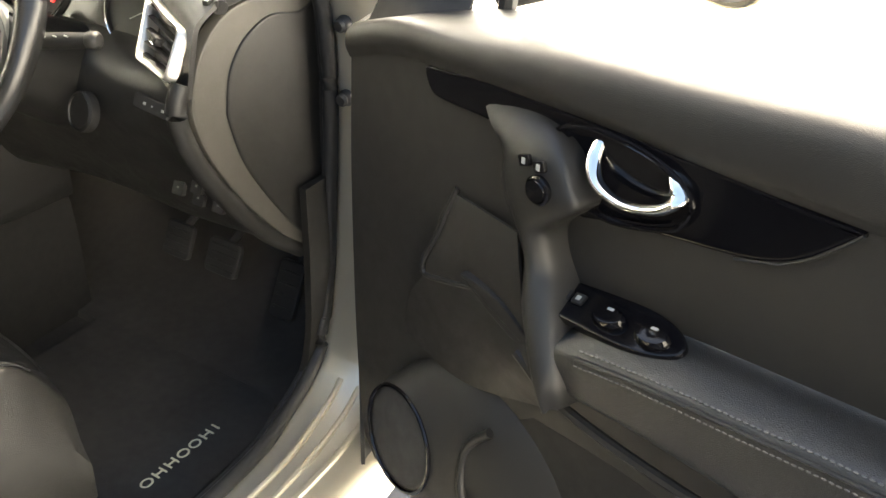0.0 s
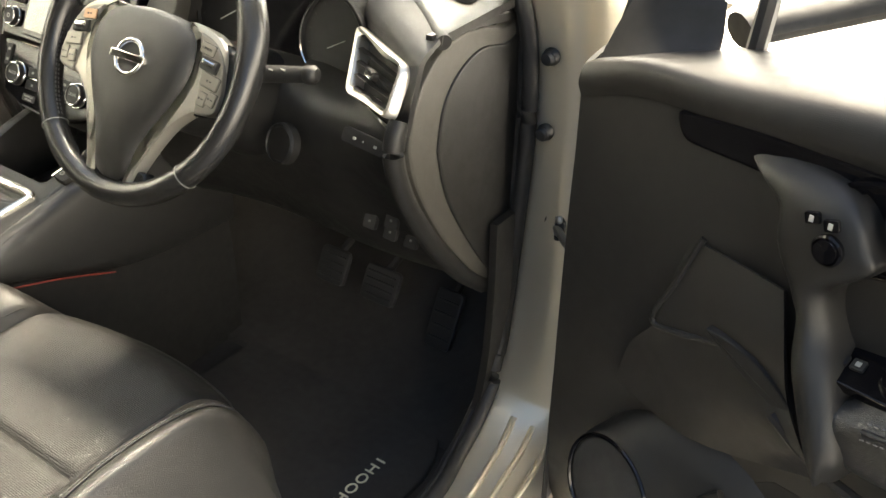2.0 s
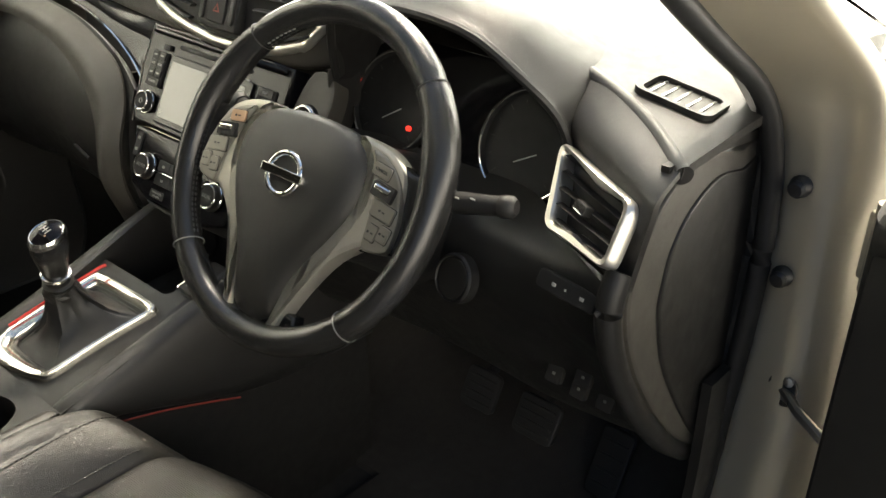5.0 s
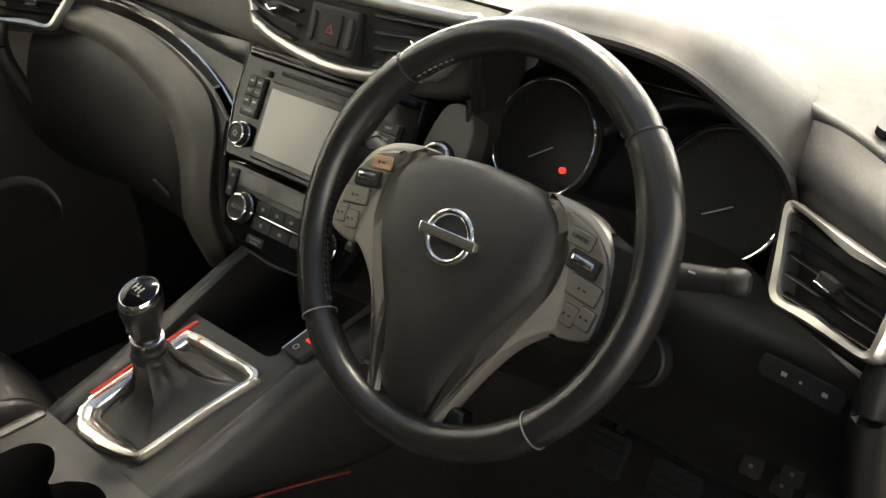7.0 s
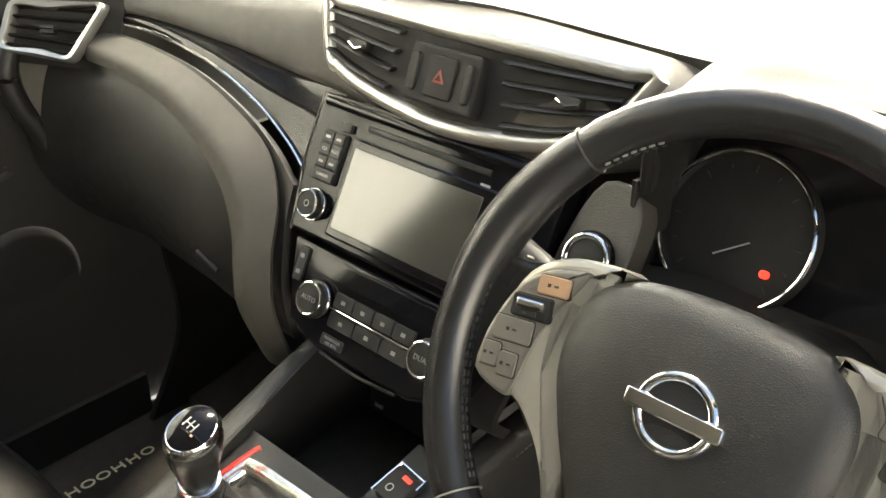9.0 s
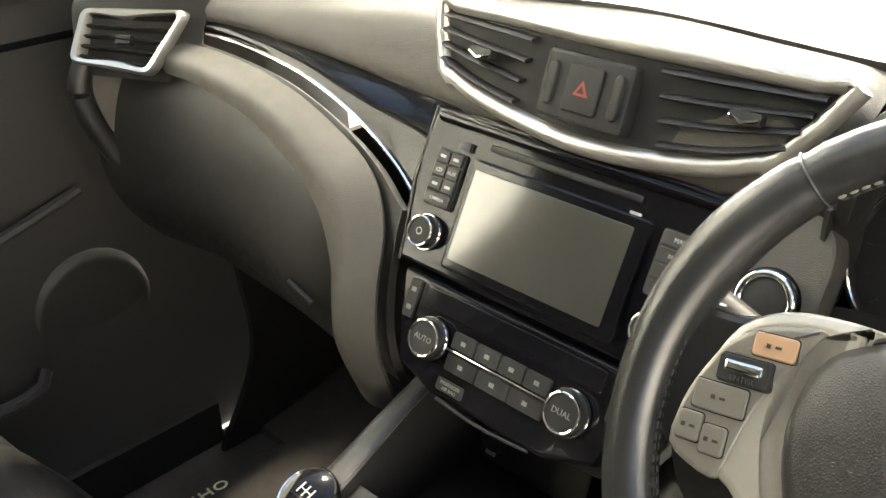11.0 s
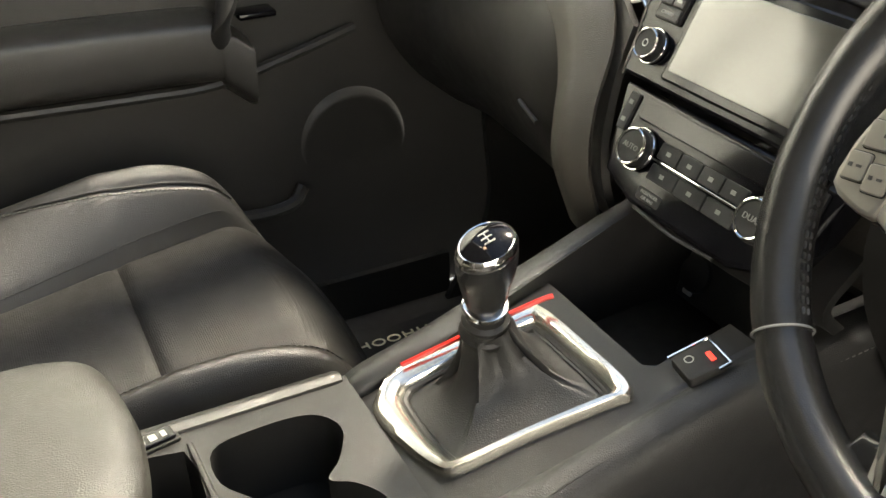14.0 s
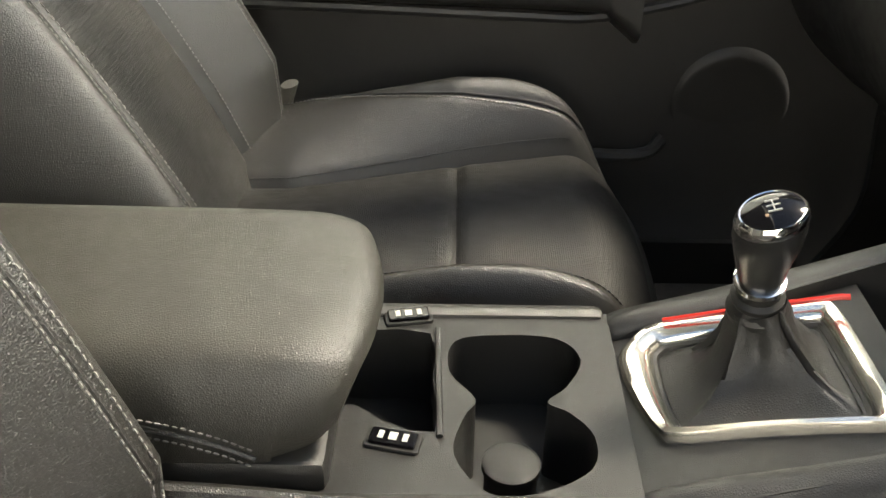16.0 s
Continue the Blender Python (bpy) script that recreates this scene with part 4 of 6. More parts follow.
def head_unit():
    t = thing("head_unit", "gloss black infotainment unit with blank grey touchscreen", "infotainment unit", (0, 0.17, 0.98))
    out = [(-0.147, 0.120), (-0.06, 0.124), (0.06, 0.124), (0.147, 0.120), (0.148, 0.055), (0.136, -0.016), (-0.136, -0.016), (-0.148, 0.055)]
    part("faceplate", slab(out, -0.03, 0.0, 0.003, 0, STACK), PIANO, t, "gloss black faceplate")
    part("edge_strip", tube([STACK @ Vector(q) for q in ((-0.149, 0.120, -0.002), (-0.150, 0.055, -0.002), (-0.138, -0.018, -0.002))], 0.0018, 8), CHROME, t, "chrome edge strip")
    part("screen_bezel", slab(rrect(0.176, 0.096, 0.004, cy=0.040), -0.002, 0.004, 0.002, 0, STACK), GLASSY, t)
    part("screen", slab(rrect(0.158, 0.079, 0.002, cx=-0.004, cy=0.040), 0.002, 0.0045, 0.0008, 0, STACK), SCREEN, t, "blank touchscreen reflecting the light")
    part("disc_slot", rbox((-0.002, 0.100, 0.0), (0.15, 0.006, 0.006), 0.002, STACK), MATT, t)
    part("slot_cover", rbox((-0.102, 0.094, 0.002), (0.013, 0.008, 0.005), 0.001, STACK), HARD, t)
    part("card_symbol", rbox((0.070, 0.088, 0.0006), (0.010, 0.004, 0.0012), 0, STACK), INK, t)
    part("upper_lip", rbox((0, 0.113, 0.002), (0.280, 0.010, 0.008), 0.004, STACK), PIANO, t)
    rows_l = (("", ""), ("CD", "AUX"), ("", ""), ("CAMERA",))
    rows_r = (("MAP",), ("NAV",), ("",), ("",))
    for s, rws in ((-1, rows_l), (1, rows_r)):
        cx = s * 0.113
        blk = part("button_block", slab(rrect(0.033, 0.050, 0.003, cx=cx, cy=0.062), -0.002, 0.003, 0.001, 0, STACK), MATT, t, "black button block")
        for i, r in enumerate(rws):
            y = 0.0805 - i * 0.0122
            for j, tx in enumerate(r):
                w = 0.0295 / len(r)
                x = cx - 0.01475 + w * (j + 0.5)
                b = part("button", slab(rrect(w - 0.0008, 0.0110, 0.0012, 3, x, y), 0.001, 0.0050, 0.0010, 0, STACK), HARD, blk)
                if tx:
                    words(tx, 0.0048 if len(tx) < 4 else 0.0042, INK, STACK @ move(x, y, 0.0052), b)
                else:
                    part("symbol", rbox((x, y, 0.0052), (0.006, 0.0024, 0.0006), 0, STACK), INK, b)
    for s in (-1, 1):
        knob(t, s * 0.1145, 0.014, 0.0138, "", STACK, "knob")
    part("power_symbol", tube([(-0.1145 + 0.003 * math.cos(a), 0.014 + 0.003 * math.sin(a), 0.0120) for a in [2 * math.pi * k / 12 for k in range(12)]], 0.0005, 4, True, m=STACK), INK, t)
    return t


head_unit()


def climate_panel():
    t = thing("climate_panel", "black climate control panel with two chrome-ringed knobs", "climate control", (0, 0.12, 0.9))
    part("faceplate", slab([(-0.126, -0.021), (0.126, -0.021), (0.118, -0.060), (0.104, -0.098), (0.060, -0.112), (-0.060, -0.112), (-0.104, -0.098), (-0.118, -0.060)], -0.03, -0.002, 0.004, 0, STACK), PIANO, t, "gloss black panel")
    part("display", slab(rrect(0.186, 0.019, 0.003, cy=-0.036), -0.003, 0.0, 0.001, 0, STACK), GLASSY, t, "dark climate display")
    for s in (-1, 1):
        knob(t, s * 0.0735, -0.068, 0.0165, "AUTO" if s < 0 else "DUAL", STACK)
        sb = part("side_button", slab(rrect(0.012, 0.034, 0.002, cx=s * 0.108, cy=-0.044), -0.003, 0.001, 0.001, 0, STACK), BUTTON_AND_SHADE_BLACK, t)
        for y in (-0.036, -0.052):
            part("symbol", rbox((s * 0.108, y, 0.0013), (0.005, 0.004, 0.0006), 0, STACK), DIM, sb)
    part("light_line", rbox((0, -0.0685, 0.0015), (0.108, 0.0022, 0.003), 0.0008, STACK), CHROME, t, "thin silver line")
    for row, y in enumerate((-0.0595, -0.0785)):
        for i in range(4 if row == 0 else 3):
            n = 4 if row == 0 else 3
            w = 0.104 / n
            x = -0.052 + w * (i + 0.5)
            b = part("button", slab(rrect(w - 0.001, 0.0145, 0.0015, 3, x, y), -0.003, 0.0012, 0.001, 0, STACK), BUTTON_AND_SHADE_BLACK, t)
            part("symbol", rbox((x, y, 0.0014), (0.005, 0.0035, 0.0006), 0, STACK), DIM, b)
    al = part("airbag_lamp", slab(rrect(0.030, 0.011, 0.002, cx=-0.040, cy=-0.099), -0.003, -0.0012, 0.0004, 0, STACK), BUTTON_AND_SHADE_BLACK, t, "dark lamp field with pale print")
    words("PASSENGER", 0.0042, DIM, STACK @ move(-0.040, -0.0970, -0.0011), al)
    words("AIR BAG", 0.0042, DIM, STACK @ move(-0.040, -0.1015, -0.0011), al)
    part("lower_edge", tube(cr([(-0.05, -0.112, -0.001), (0, -0.115, -0.001), (0.05, -0.112, -0.001)], 6), 0.0016, 6, m=STACK), HARD, t)
    part("lower_housing", sheet([[(-0.13, 0.165, 0.875), (0, 0.160, 0.875), (0.13, 0.165, 0.875)], [(-0.125, 0.140, 0.835), (0, 0.130, 0.83), (0.125, 0.140, 0.835)], [(-0.12, 0.17, 0.80), (0, 0.17, 0.80), (0.12, 0.17, 0.80)]], 5, 5, 0.01), MATT, t)
    return t


climate_panel()


# ---- middle console ----
GEAR_TOP = frame3((0, -0.14, 0.722), (1, 0, 0), (0, 0.957, 0.29))

SEAM = ((-0.17, 0.700), (-0.142, 0.692), (-0.044, 0.668), (0.077, 0.626), (0.15, 0.618), (0.33, 0.615))


def console():
    t = thing("centre_console", "black centre console with cup holders, tray and padded sides", "centre console", (0, -0.1, 0.36))
    cups = smooth2([(-0.068, -0.286), (-0.077, -0.25), (-0.073, -0.203), (-0.046, -0.186), (-0.014, -0.200), (0.004, -0.216), (0.016, -0.200), (0.040, -0.185), (0.072, -0.190), (0.094, -0.225), (0.096, -0.262), (0.060, -0.286), (0.022, -0.279), (0.002, -0.270), (-0.030, -0.290)], 4)
    tray = smooth2([(-0.082, -0.41), (-0.081, -0.36), (-0.078, -0.306), (-0.02, -0.303), (0.038, -0.300), (0.026, -0.34), (0.010, -0.36), (0.008, -0.41), (-0.04, -0.415)], 2)
    part("cup_plate", plate([(-0.118, -0.48), (0.118, -0.48), (0.118, -0.30), (0.112, -0.158), (-0.108, -0.158), (-0.118, -0.30)], [cups, tray], 0.69, 0.725, None, 0.075), HARD, t, "grained black cup holder plate")
    part("tray_divider", tube([(-0.082, -0.300, 0.727), (-0.02, -0.2985, 0.728), (0.044, -0.296, 0.727)], 0.0026, 8, False, 0.6), HARD, t, "raised edge between tray and cup holders")
    part("cup_insert", lathe([(0.022, 0.0), (0.0225, 0.040), (0.0245, 0.044), (0.0245, 0.052), (0.021, 0.054), (0.001, 0.052)], 28, move(0.032, -0.243, 0.6505) @ Matrix.Diagonal((0.9, 0.9, 0.75, 1.0))), MATT, t, "round black cup holder insert")
    part("tray_mat", rbox((-0.005, -0.335, 0.655), (0.04, 0.035, 0.006), 0.002), GREY, t)
    for x, y, r in ((0.049, -0.329, 58), (-0.098, -0.325, 80)):
        m = move(x, y, 0.725) @ pose(0, 0, 0, 0, 0, r - 70)
        b = part("seat_heater_switch", slab(rrect(0.020, 0.040, 0.003), 0.0, 0.003, 0.001, 0, m), MATT, t, "seat heater switch")
        part("rocker", slab(rrect(0.015, 0.034, 0.002), 0.002, 0.0058, 0.001, 0, m), PIANO, b)
        for dy, w in ((0.009, 0.004), (0, 0.006), (-0.009, 0.004)):
            part("symbol", rbox((0, dy, 0.0060), (0.0075, w, 0.0006), 0, m), INK, b)
    # sloping gear plate
    part("gear_plate", plate([(-0.105, -0.03), (0.105, -0.03), (0.108, 0.26), (0.062, 0.26), (0.058, 0.190), (0.050, 0.182), (-0.105, 0.182)], [smooth2([(-0.060, 0.012), (-0.062, 0.03), (-0.050, 0.13), (-0.042, 0.138), (0.050, 0.140), (0.055, 0.134), (0.034, 0.022), (0.018, 0.012)], 3)], -0.03, -0.002, GEAR_TOP, 0.06), HARD, t, "black gear lever plate")
    # open stowage with power socket ahead of the lever
    part("stowage", join(rbox((0, 0.115, 0.700), (0.20, 0.20, 0.012), 0.004), rbox((0, 0.215, 0.745), (0.20, 0.012, 0.13), 0.004)), MATT, t, "dark open stowage tray")
    m = frame3((-0.072, 0.196, 0.742), (1, 0, 0), (0, 0.35, 0.937))
    so = part("power_socket", slab(rrect(0.13, 0.060, 0.008, cx=0.045), -0.01, 0.0, 0.003, 0, m), HARD, t, "power socket panel")
    part("socket_cap", lathe([(0.019, 0), (0.0185, 0.005), (0.015, 0.007), (0.001, 0.0075)], 24, m), MATT, so)
    part("cap_tab", rbox((0, -0.019, 0.004), (0.012, 0.006, 0.003), 0.001, m), INK, so)
    mp = GEAR_TOP @ move(0.082, 0.213, 0.002) @ pose(0, 0, 0, 0, 0, -8)
    pk = part("parking_brake_switch", slab(rrect(0.030, 0.034, 0.004), -0.004, 0.005, 0.002, 0, mp), MATT, t, "parking brake switch with lit red lamp")
    part("switch_frame", tube([(-0.016, -0.018, 0.003), (-0.016, 0.018, 0.004), (0.016, 0.018, 0.004), (0.016, 0.008, 0.003)], 0.0016, 6, m=mp), CHROME, pk)
    part("lamp", rbox((0.003, 0.009, 0.0058), (0.010, 0.004, 0.0012), 0.0004, mp), LAMP_RED, pk)
    part("symbol", tube([(0.0035 * math.cos(a) - 0.004, 0.0035 * math.sin(a) - 0.006, 0.0052) for a in [2 * math.pi * k / 12 for k in range(12)]], 0.0006, 4, True, m=mp), INK, pk)
    # padded sides above a plain dark tunnel side
    def low_edge(y):
        for (ya, za), (yb, zb) in zip(SEAM, SEAM[1:]):
            if y <= yb:
                return za + (zb - za) * max(0, (y - ya) / (yb - ya))
        return SEAM[-1][1]

    for s in (1, -1):
        rows = []
        for y, zt, w, x0 in ((-0.170, 0.700, 0.016, 0.093), (-0.164, 0.716, 0.026, 0.094), (-0.14, 0.730, 0.032, 0.095), (-0.06, 0.752, 0.036, 0.098), (0.04, 0.782, 0.038, 0.104), (0.13, 0.806, 0.036, 0.112), (0.22, 0.820, 0.034, 0.120), (0.32, 0.825, 0.03, 0.125)):
            x = x0 if s > 0 else x0 + 0.004
            zz = zt + (0.004 if s < 0 else -0.006)
            zl = min(zz - 0.03, low_edge(y))
            rows.append([(s * (x - w * 0.5), y, zl), (s * (x - w * 0.5), y, zz - 0.012), (s * (x - w * 0.32), y, zz - 0.002), (s * x, y, zz), (s * (x + w * 0.4), y, zz - 0.006), (s * (x + w * 0.62), y, zz + (zl - zz) * 0.25), (s * (x + w * 0.76), y, zz + (zl - zz) * 0.62), (s * (x + w * 0.70), y, zl + 0.006), (s * (x + w * 0.3), y, zl - 0.003)])
        rows = [cr(r, 3) for r in rows]
        cols = [cr([r[j] for r in rows], 4) for j in range(len(rows[0]))]
        rows = [[c[i] for c in cols] for i in range(len(cols[0]))]
        p = part("side_pad", skin(rows, close_v=True, caps=True), GAITER, t, "padded leatherette console side")
        stitches([(s * (x + 0.016), y, z - 0.016 - (0.008 if s > 0 else 0)) for x, y, z in ((0.096, -0.15, 0.726), (0.099, -0.06, 0.752), (0.105, 0.04, 0.782), (0.113, 0.13, 0.806), (0.12, 0.2, 0.818))], DIM, p, 0.006, 0.0008)
    for k in (1, -1):
        part("lower_side", sheet([[(k * x, y, f(y)) for y in (-0.19, -0.14, -0.04, 0.08, 0.15, 0.33)] for x, f in ((0.112, low_edge), (0.117, lambda y: low_edge(y) - 0.05), (0.120, lambda y: 0.48), (0.118, lambda y: 0.355))], 4, 4, 0.006), MATT, t, "dark plain tunnel side")
    part("rear_side", join(rbox((0.108, -0.52, 0.55), (0.02, 0.72, 0.36), 0.008), rbox((-0.108, -0.52, 0.55), (0.02, 0.72, 0.36), 0.008)), SOFT, t)
    part("red_strip", tube(cr([(-0.077, -0.118, 0.742), (-0.064, -0.06, 0.764), (-0.050, -0.002, 0.786), (-0.046, 0.012, 0.790)], 4), 0.0024, 8), RED, t, "red accent strip")
    part("red_seam", tube(cr([(0.1205, -0.14, 0.690), (0.1265, -0.044, 0.666), (0.1300, 0.02, 0.645), (0.1335, 0.077, 0.624)], 5), 0.0014, 6), HAZARD, t, "dark red accent seam")
    return t


console()


def gear_lever():
    t = thing("gear_lever", "gear lever with chrome-topped black knob and leather gaiter", "gear lever", (-0.02, -0.065, 0.73))
    out = [(-0.079, 0.004), (-0.086, 0.022), (-0.078, 0.085), (-0.069, 0.146), (-0.056, 0.159), (0.0, 0.162), (0.060, 0.162), (0.074, 0.154), (0.070, 0.140), (0.055, 0.075), (0.046, 0.016), (0.034, 0.0), (-0.012, -0.012), (-0.056, -0.014)]
    inn = [(-0.060, 0.016), (-0.064, 0.028), (-0.058, 0.085), (-0.053, 0.136), (-0.044, 0.145), (0.0, 0.147), (0.050, 0.148), (0.060, 0.142), (0.057, 0.130), (0.045, 0.075), (0.035, 0.022), (0.026, 0.013), (-0.012, 0.009), (-0.05, 0.010)]
    o = cr([Vector((*q, 0)) for q in out], 4, True)
    i = cr([Vector((*q, 0)) for q in inn], 4, True)
    rows = []
    for f, z in ((0.0, -0.006), (0.0, 0.003), (0.18, 0.0075), (0.5, 0.0085), (0.82, 0.006), (1.0, 0.001), (1.02, -0.012)):
        rows.append([a.lerp(b, f) + Vector((0, 0, z)) for a, b in zip(o, i)])
    part("surround", skin(rows, close_v=True, m=GEAR_TOP), POLISH, t, "polished silver surround")
    part("gaiter_frame", tube([q * 1.0 + Vector((0, 0, -0.004)) for q in cr([Vector((x * 0.97, 0.078 + (y - 0.078) * 0.97, 0)) for x, y in inn], 4, True)], 0.004, 8, True, m=GEAR_TOP), HARD, t)
    c = GEAR_TOP.inverted() @ Vector((-0.024, -0.066, 0.800))
    rows = []
    n = len(i)
    for f, k in ((0.0, 0), (0.05, 0.22), (0.14, 0.48), (0.30, 0.72), (0.55, 0.90), (0.78, 0.97), (1.0, 1.0)):
        r = []
        for j, q in enumerate(i):
            a = 2 * math.pi * j / n
            ring = Vector((c.x, c.y, 0)) + (q - Vector((c.x, c.y, 0))).normalized() * 0.021
            fold = 0.0045 * math.sin(a * 7 + 1.3) * math.sin(math.pi * f) + 0.003 * math.sin(a * 11 + f * 5) * math.sin(math.pi * f)
            p = q.lerp(ring, k)
            d = (p - Vector((c.x, c.y, 0)))
            p = p + d.normalized() * fold
            p.z = -0.006 + (c.z + 0.006) * f
            r.append(p)
        rows.append(r)
    part("gaiter", skin(rows, close_v=True, m=GEAR_TOP), GAITER, t, "creased black leather gaiter")
    top = Vector((-0.004, -0.078, 0.890))
    base = Vector((-0.024, -0.066, 0.796))
    ax = (top - base).normalized()
    m = frame3(base, Vector((1, 0, 0)) - ax * ax.x, ax.cross(Vector((1, 0, 0)) - ax * ax.x))
    part("collar", lathe([(0.021, -0.006), (0.022, 0.0), (0.019, 0.004), (0.0175, 0.007), (0.0195, 0.010), (0.0195, 0.013), (0.016, 0.016), (0.0155, 0.026)], 24, m), HARD, t, "ribbed rubber collar")
    part("ring", lathe([(0.0155, 0.024), (0.0185, 0.025), (0.0185, 0.029), (0.0160, 0.030)], 28, m), CHROME, t, "chrome ring")
    rows = []
    for z, rx, ry, dy in ((0.029, 0.0150, 0.0155, 0), (0.036, 0.0165, 0.0170, 0), (0.050, 0.0185, 0.0195, 0.0), (0.064, 0.0208, 0.0228, 0.001), (0.077, 0.0220, 0.0248, 0.001), (0.087, 0.0212, 0.0242, 0.001)):
        rows.append([(rx * math.cos(a), ry * math.sin(a) + dy, z + 0.20 * (ry * math.sin(a)) * (z - 0.03) / 0.06) for a in [2 * math.pi * k / 32 for k in range(32)]])
    kn = part("knob", skin(rows, close_v=True, caps=True, m=m), RIM_LEATHER, t, "black leather and gloss knob")
    rows = []
    for s, h in ((0.99, -0.002), (1.02, 0.002), (0.96, 0.0065), (0.89, 0.0085), (0.85, 0.0082)):
        rows.append([(0.0212 * s * math.cos(a), 0.0242 * s * math.sin(a) + 0.001, 0.087 + h + 0.20 * 0.0242 * s * math.sin(a)) for a in [2 * math.pi * k / 36 for k in range(36)]])
    part("knob_cap", skin(rows, close_v=True, m=m), CHROME, kn, "chrome cap ring")
    rows = []
    for s, h in ((0.87, 0.0078), (0.6, 0.0110), (0.3, 0.0124), (0.02, 0.0128)):
        rows.append([(0.0212 * s * math.cos(a), 0.0242 * s * math.sin(a) + 0.001, 0.087 + h + 0.20 * 0.0242 * s * math.sin(a)) for a in [2 * math.pi * k / 36 for k in range(36)]])
    part("shift_pattern_face", skin(rows, close_v=True, caps=True, m=m), PIANO, kn)
    ml = m @ move(0, 0.001, 0.1000) @ pose(0, 0, 0, 11, 0, 0)
    part("shift_pattern", join(*[rbox((x, 0, 0), (0.0008, 0.009, 0.0012), 0, ml) for x in (-0.005, 0, 0.005)], rbox((0, 0, 0), (0.0106, 0.0008, 0.0012), 0, ml)), INK, kn, "white shift pattern")
    part("reverse_mark", rbox((0.008, -0.006, 0.0), (0.002, 0.002, 0.001), 0, ml), AMBER, kn)
    return t


gear_lever()


def armrest():
    t = thing("armrest", "padded grey-black leatherette armrest lid on the console", "armrest", (0, -0.55, 0.755))
    rows = []
    for y, s, zt, zb in ((-0.338, 0.84, 0.806, 0.775), (-0.343, 0.93, 0.820, 0.764), (-0.362, 0.985, 0.829, 0.756), (-0.42, 1.0, 0.833, 0.752), (-0.55, 1.0, 0.835, 0.750), (-0.70, 1.0, 0.836, 0.750), (-0.86, 0.98, 0.832, 0.75)):
        cx, hw = -0.010, 0.104 * s
        h = zt - zb
        r = [(-hw, zb), (-hw * 1.03, zb + h * 0.35), (-hw * 1.0, zb + h * 0.72), (-hw * 0.86, zt - h * 0.06), (-hw * 0.5, zt - 0.001), (0, zt), (hw * 0.5, zt - 0.001), (hw * 0.84, zt - h * 0.07), (hw * 0.99, zt - h * 0.30), (hw * 1.06, zb + h * 0.32), (hw * 1.04, zb)]
        sl = 0.30 if s < 0.99 else 0.0
        rows.append([Vector((cx + x, y - sl * max(0, zt - z) - 0.018 * (x / 0.1) ** 2 * (1 if y > -0.4 else 0), z)) for x, z in r])
    rows = [cr(r, 3) for r in rows]
    cols = [cr([r[j] for r in rows], 5) for j in range(len(rows[0]))]
    rows = [[c[i] for c in cols] for i in range(len(cols[0]))]
    part("lid", skin(rows, close_v=True, caps=True), ARM_HIDE, t, "padded leatherette lid")
    arc = cr([(0.0985, -0.62, 0.794), (0.0990, -0.54, 0.791), (0.1000, -0.48, 0.782), (0.1002, -0.44, 0.770), (0.0995, -0.415, 0.757)], 6)
    part("piping", tube(arc, 0.0022, 6), LEATHER, t)
    stitches([q + Vector((0.0005, 0.001, 0.0065)) for q in arc], THREAD, t, 0.0055, 0.0008)
    stitches([q + Vector((0.0012, -0.001, -0.0065)) for q in arc], THREAD, t, 0.0055, 0.0008)
    part("base", rbox((-0.010, -0.62, 0.735), (0.215, 0.50, 0.030), 0.008), HARD, t)
    part("side_edge", tube(cr([(0.112, -0.66, 0.742), (0.114, -0.5, 0.744), (0.117, -0.38, 0.738), (0.119, -0.30, 0.728)], 5), 0.006, 8), LEATHER, t)
    return t


armrest()


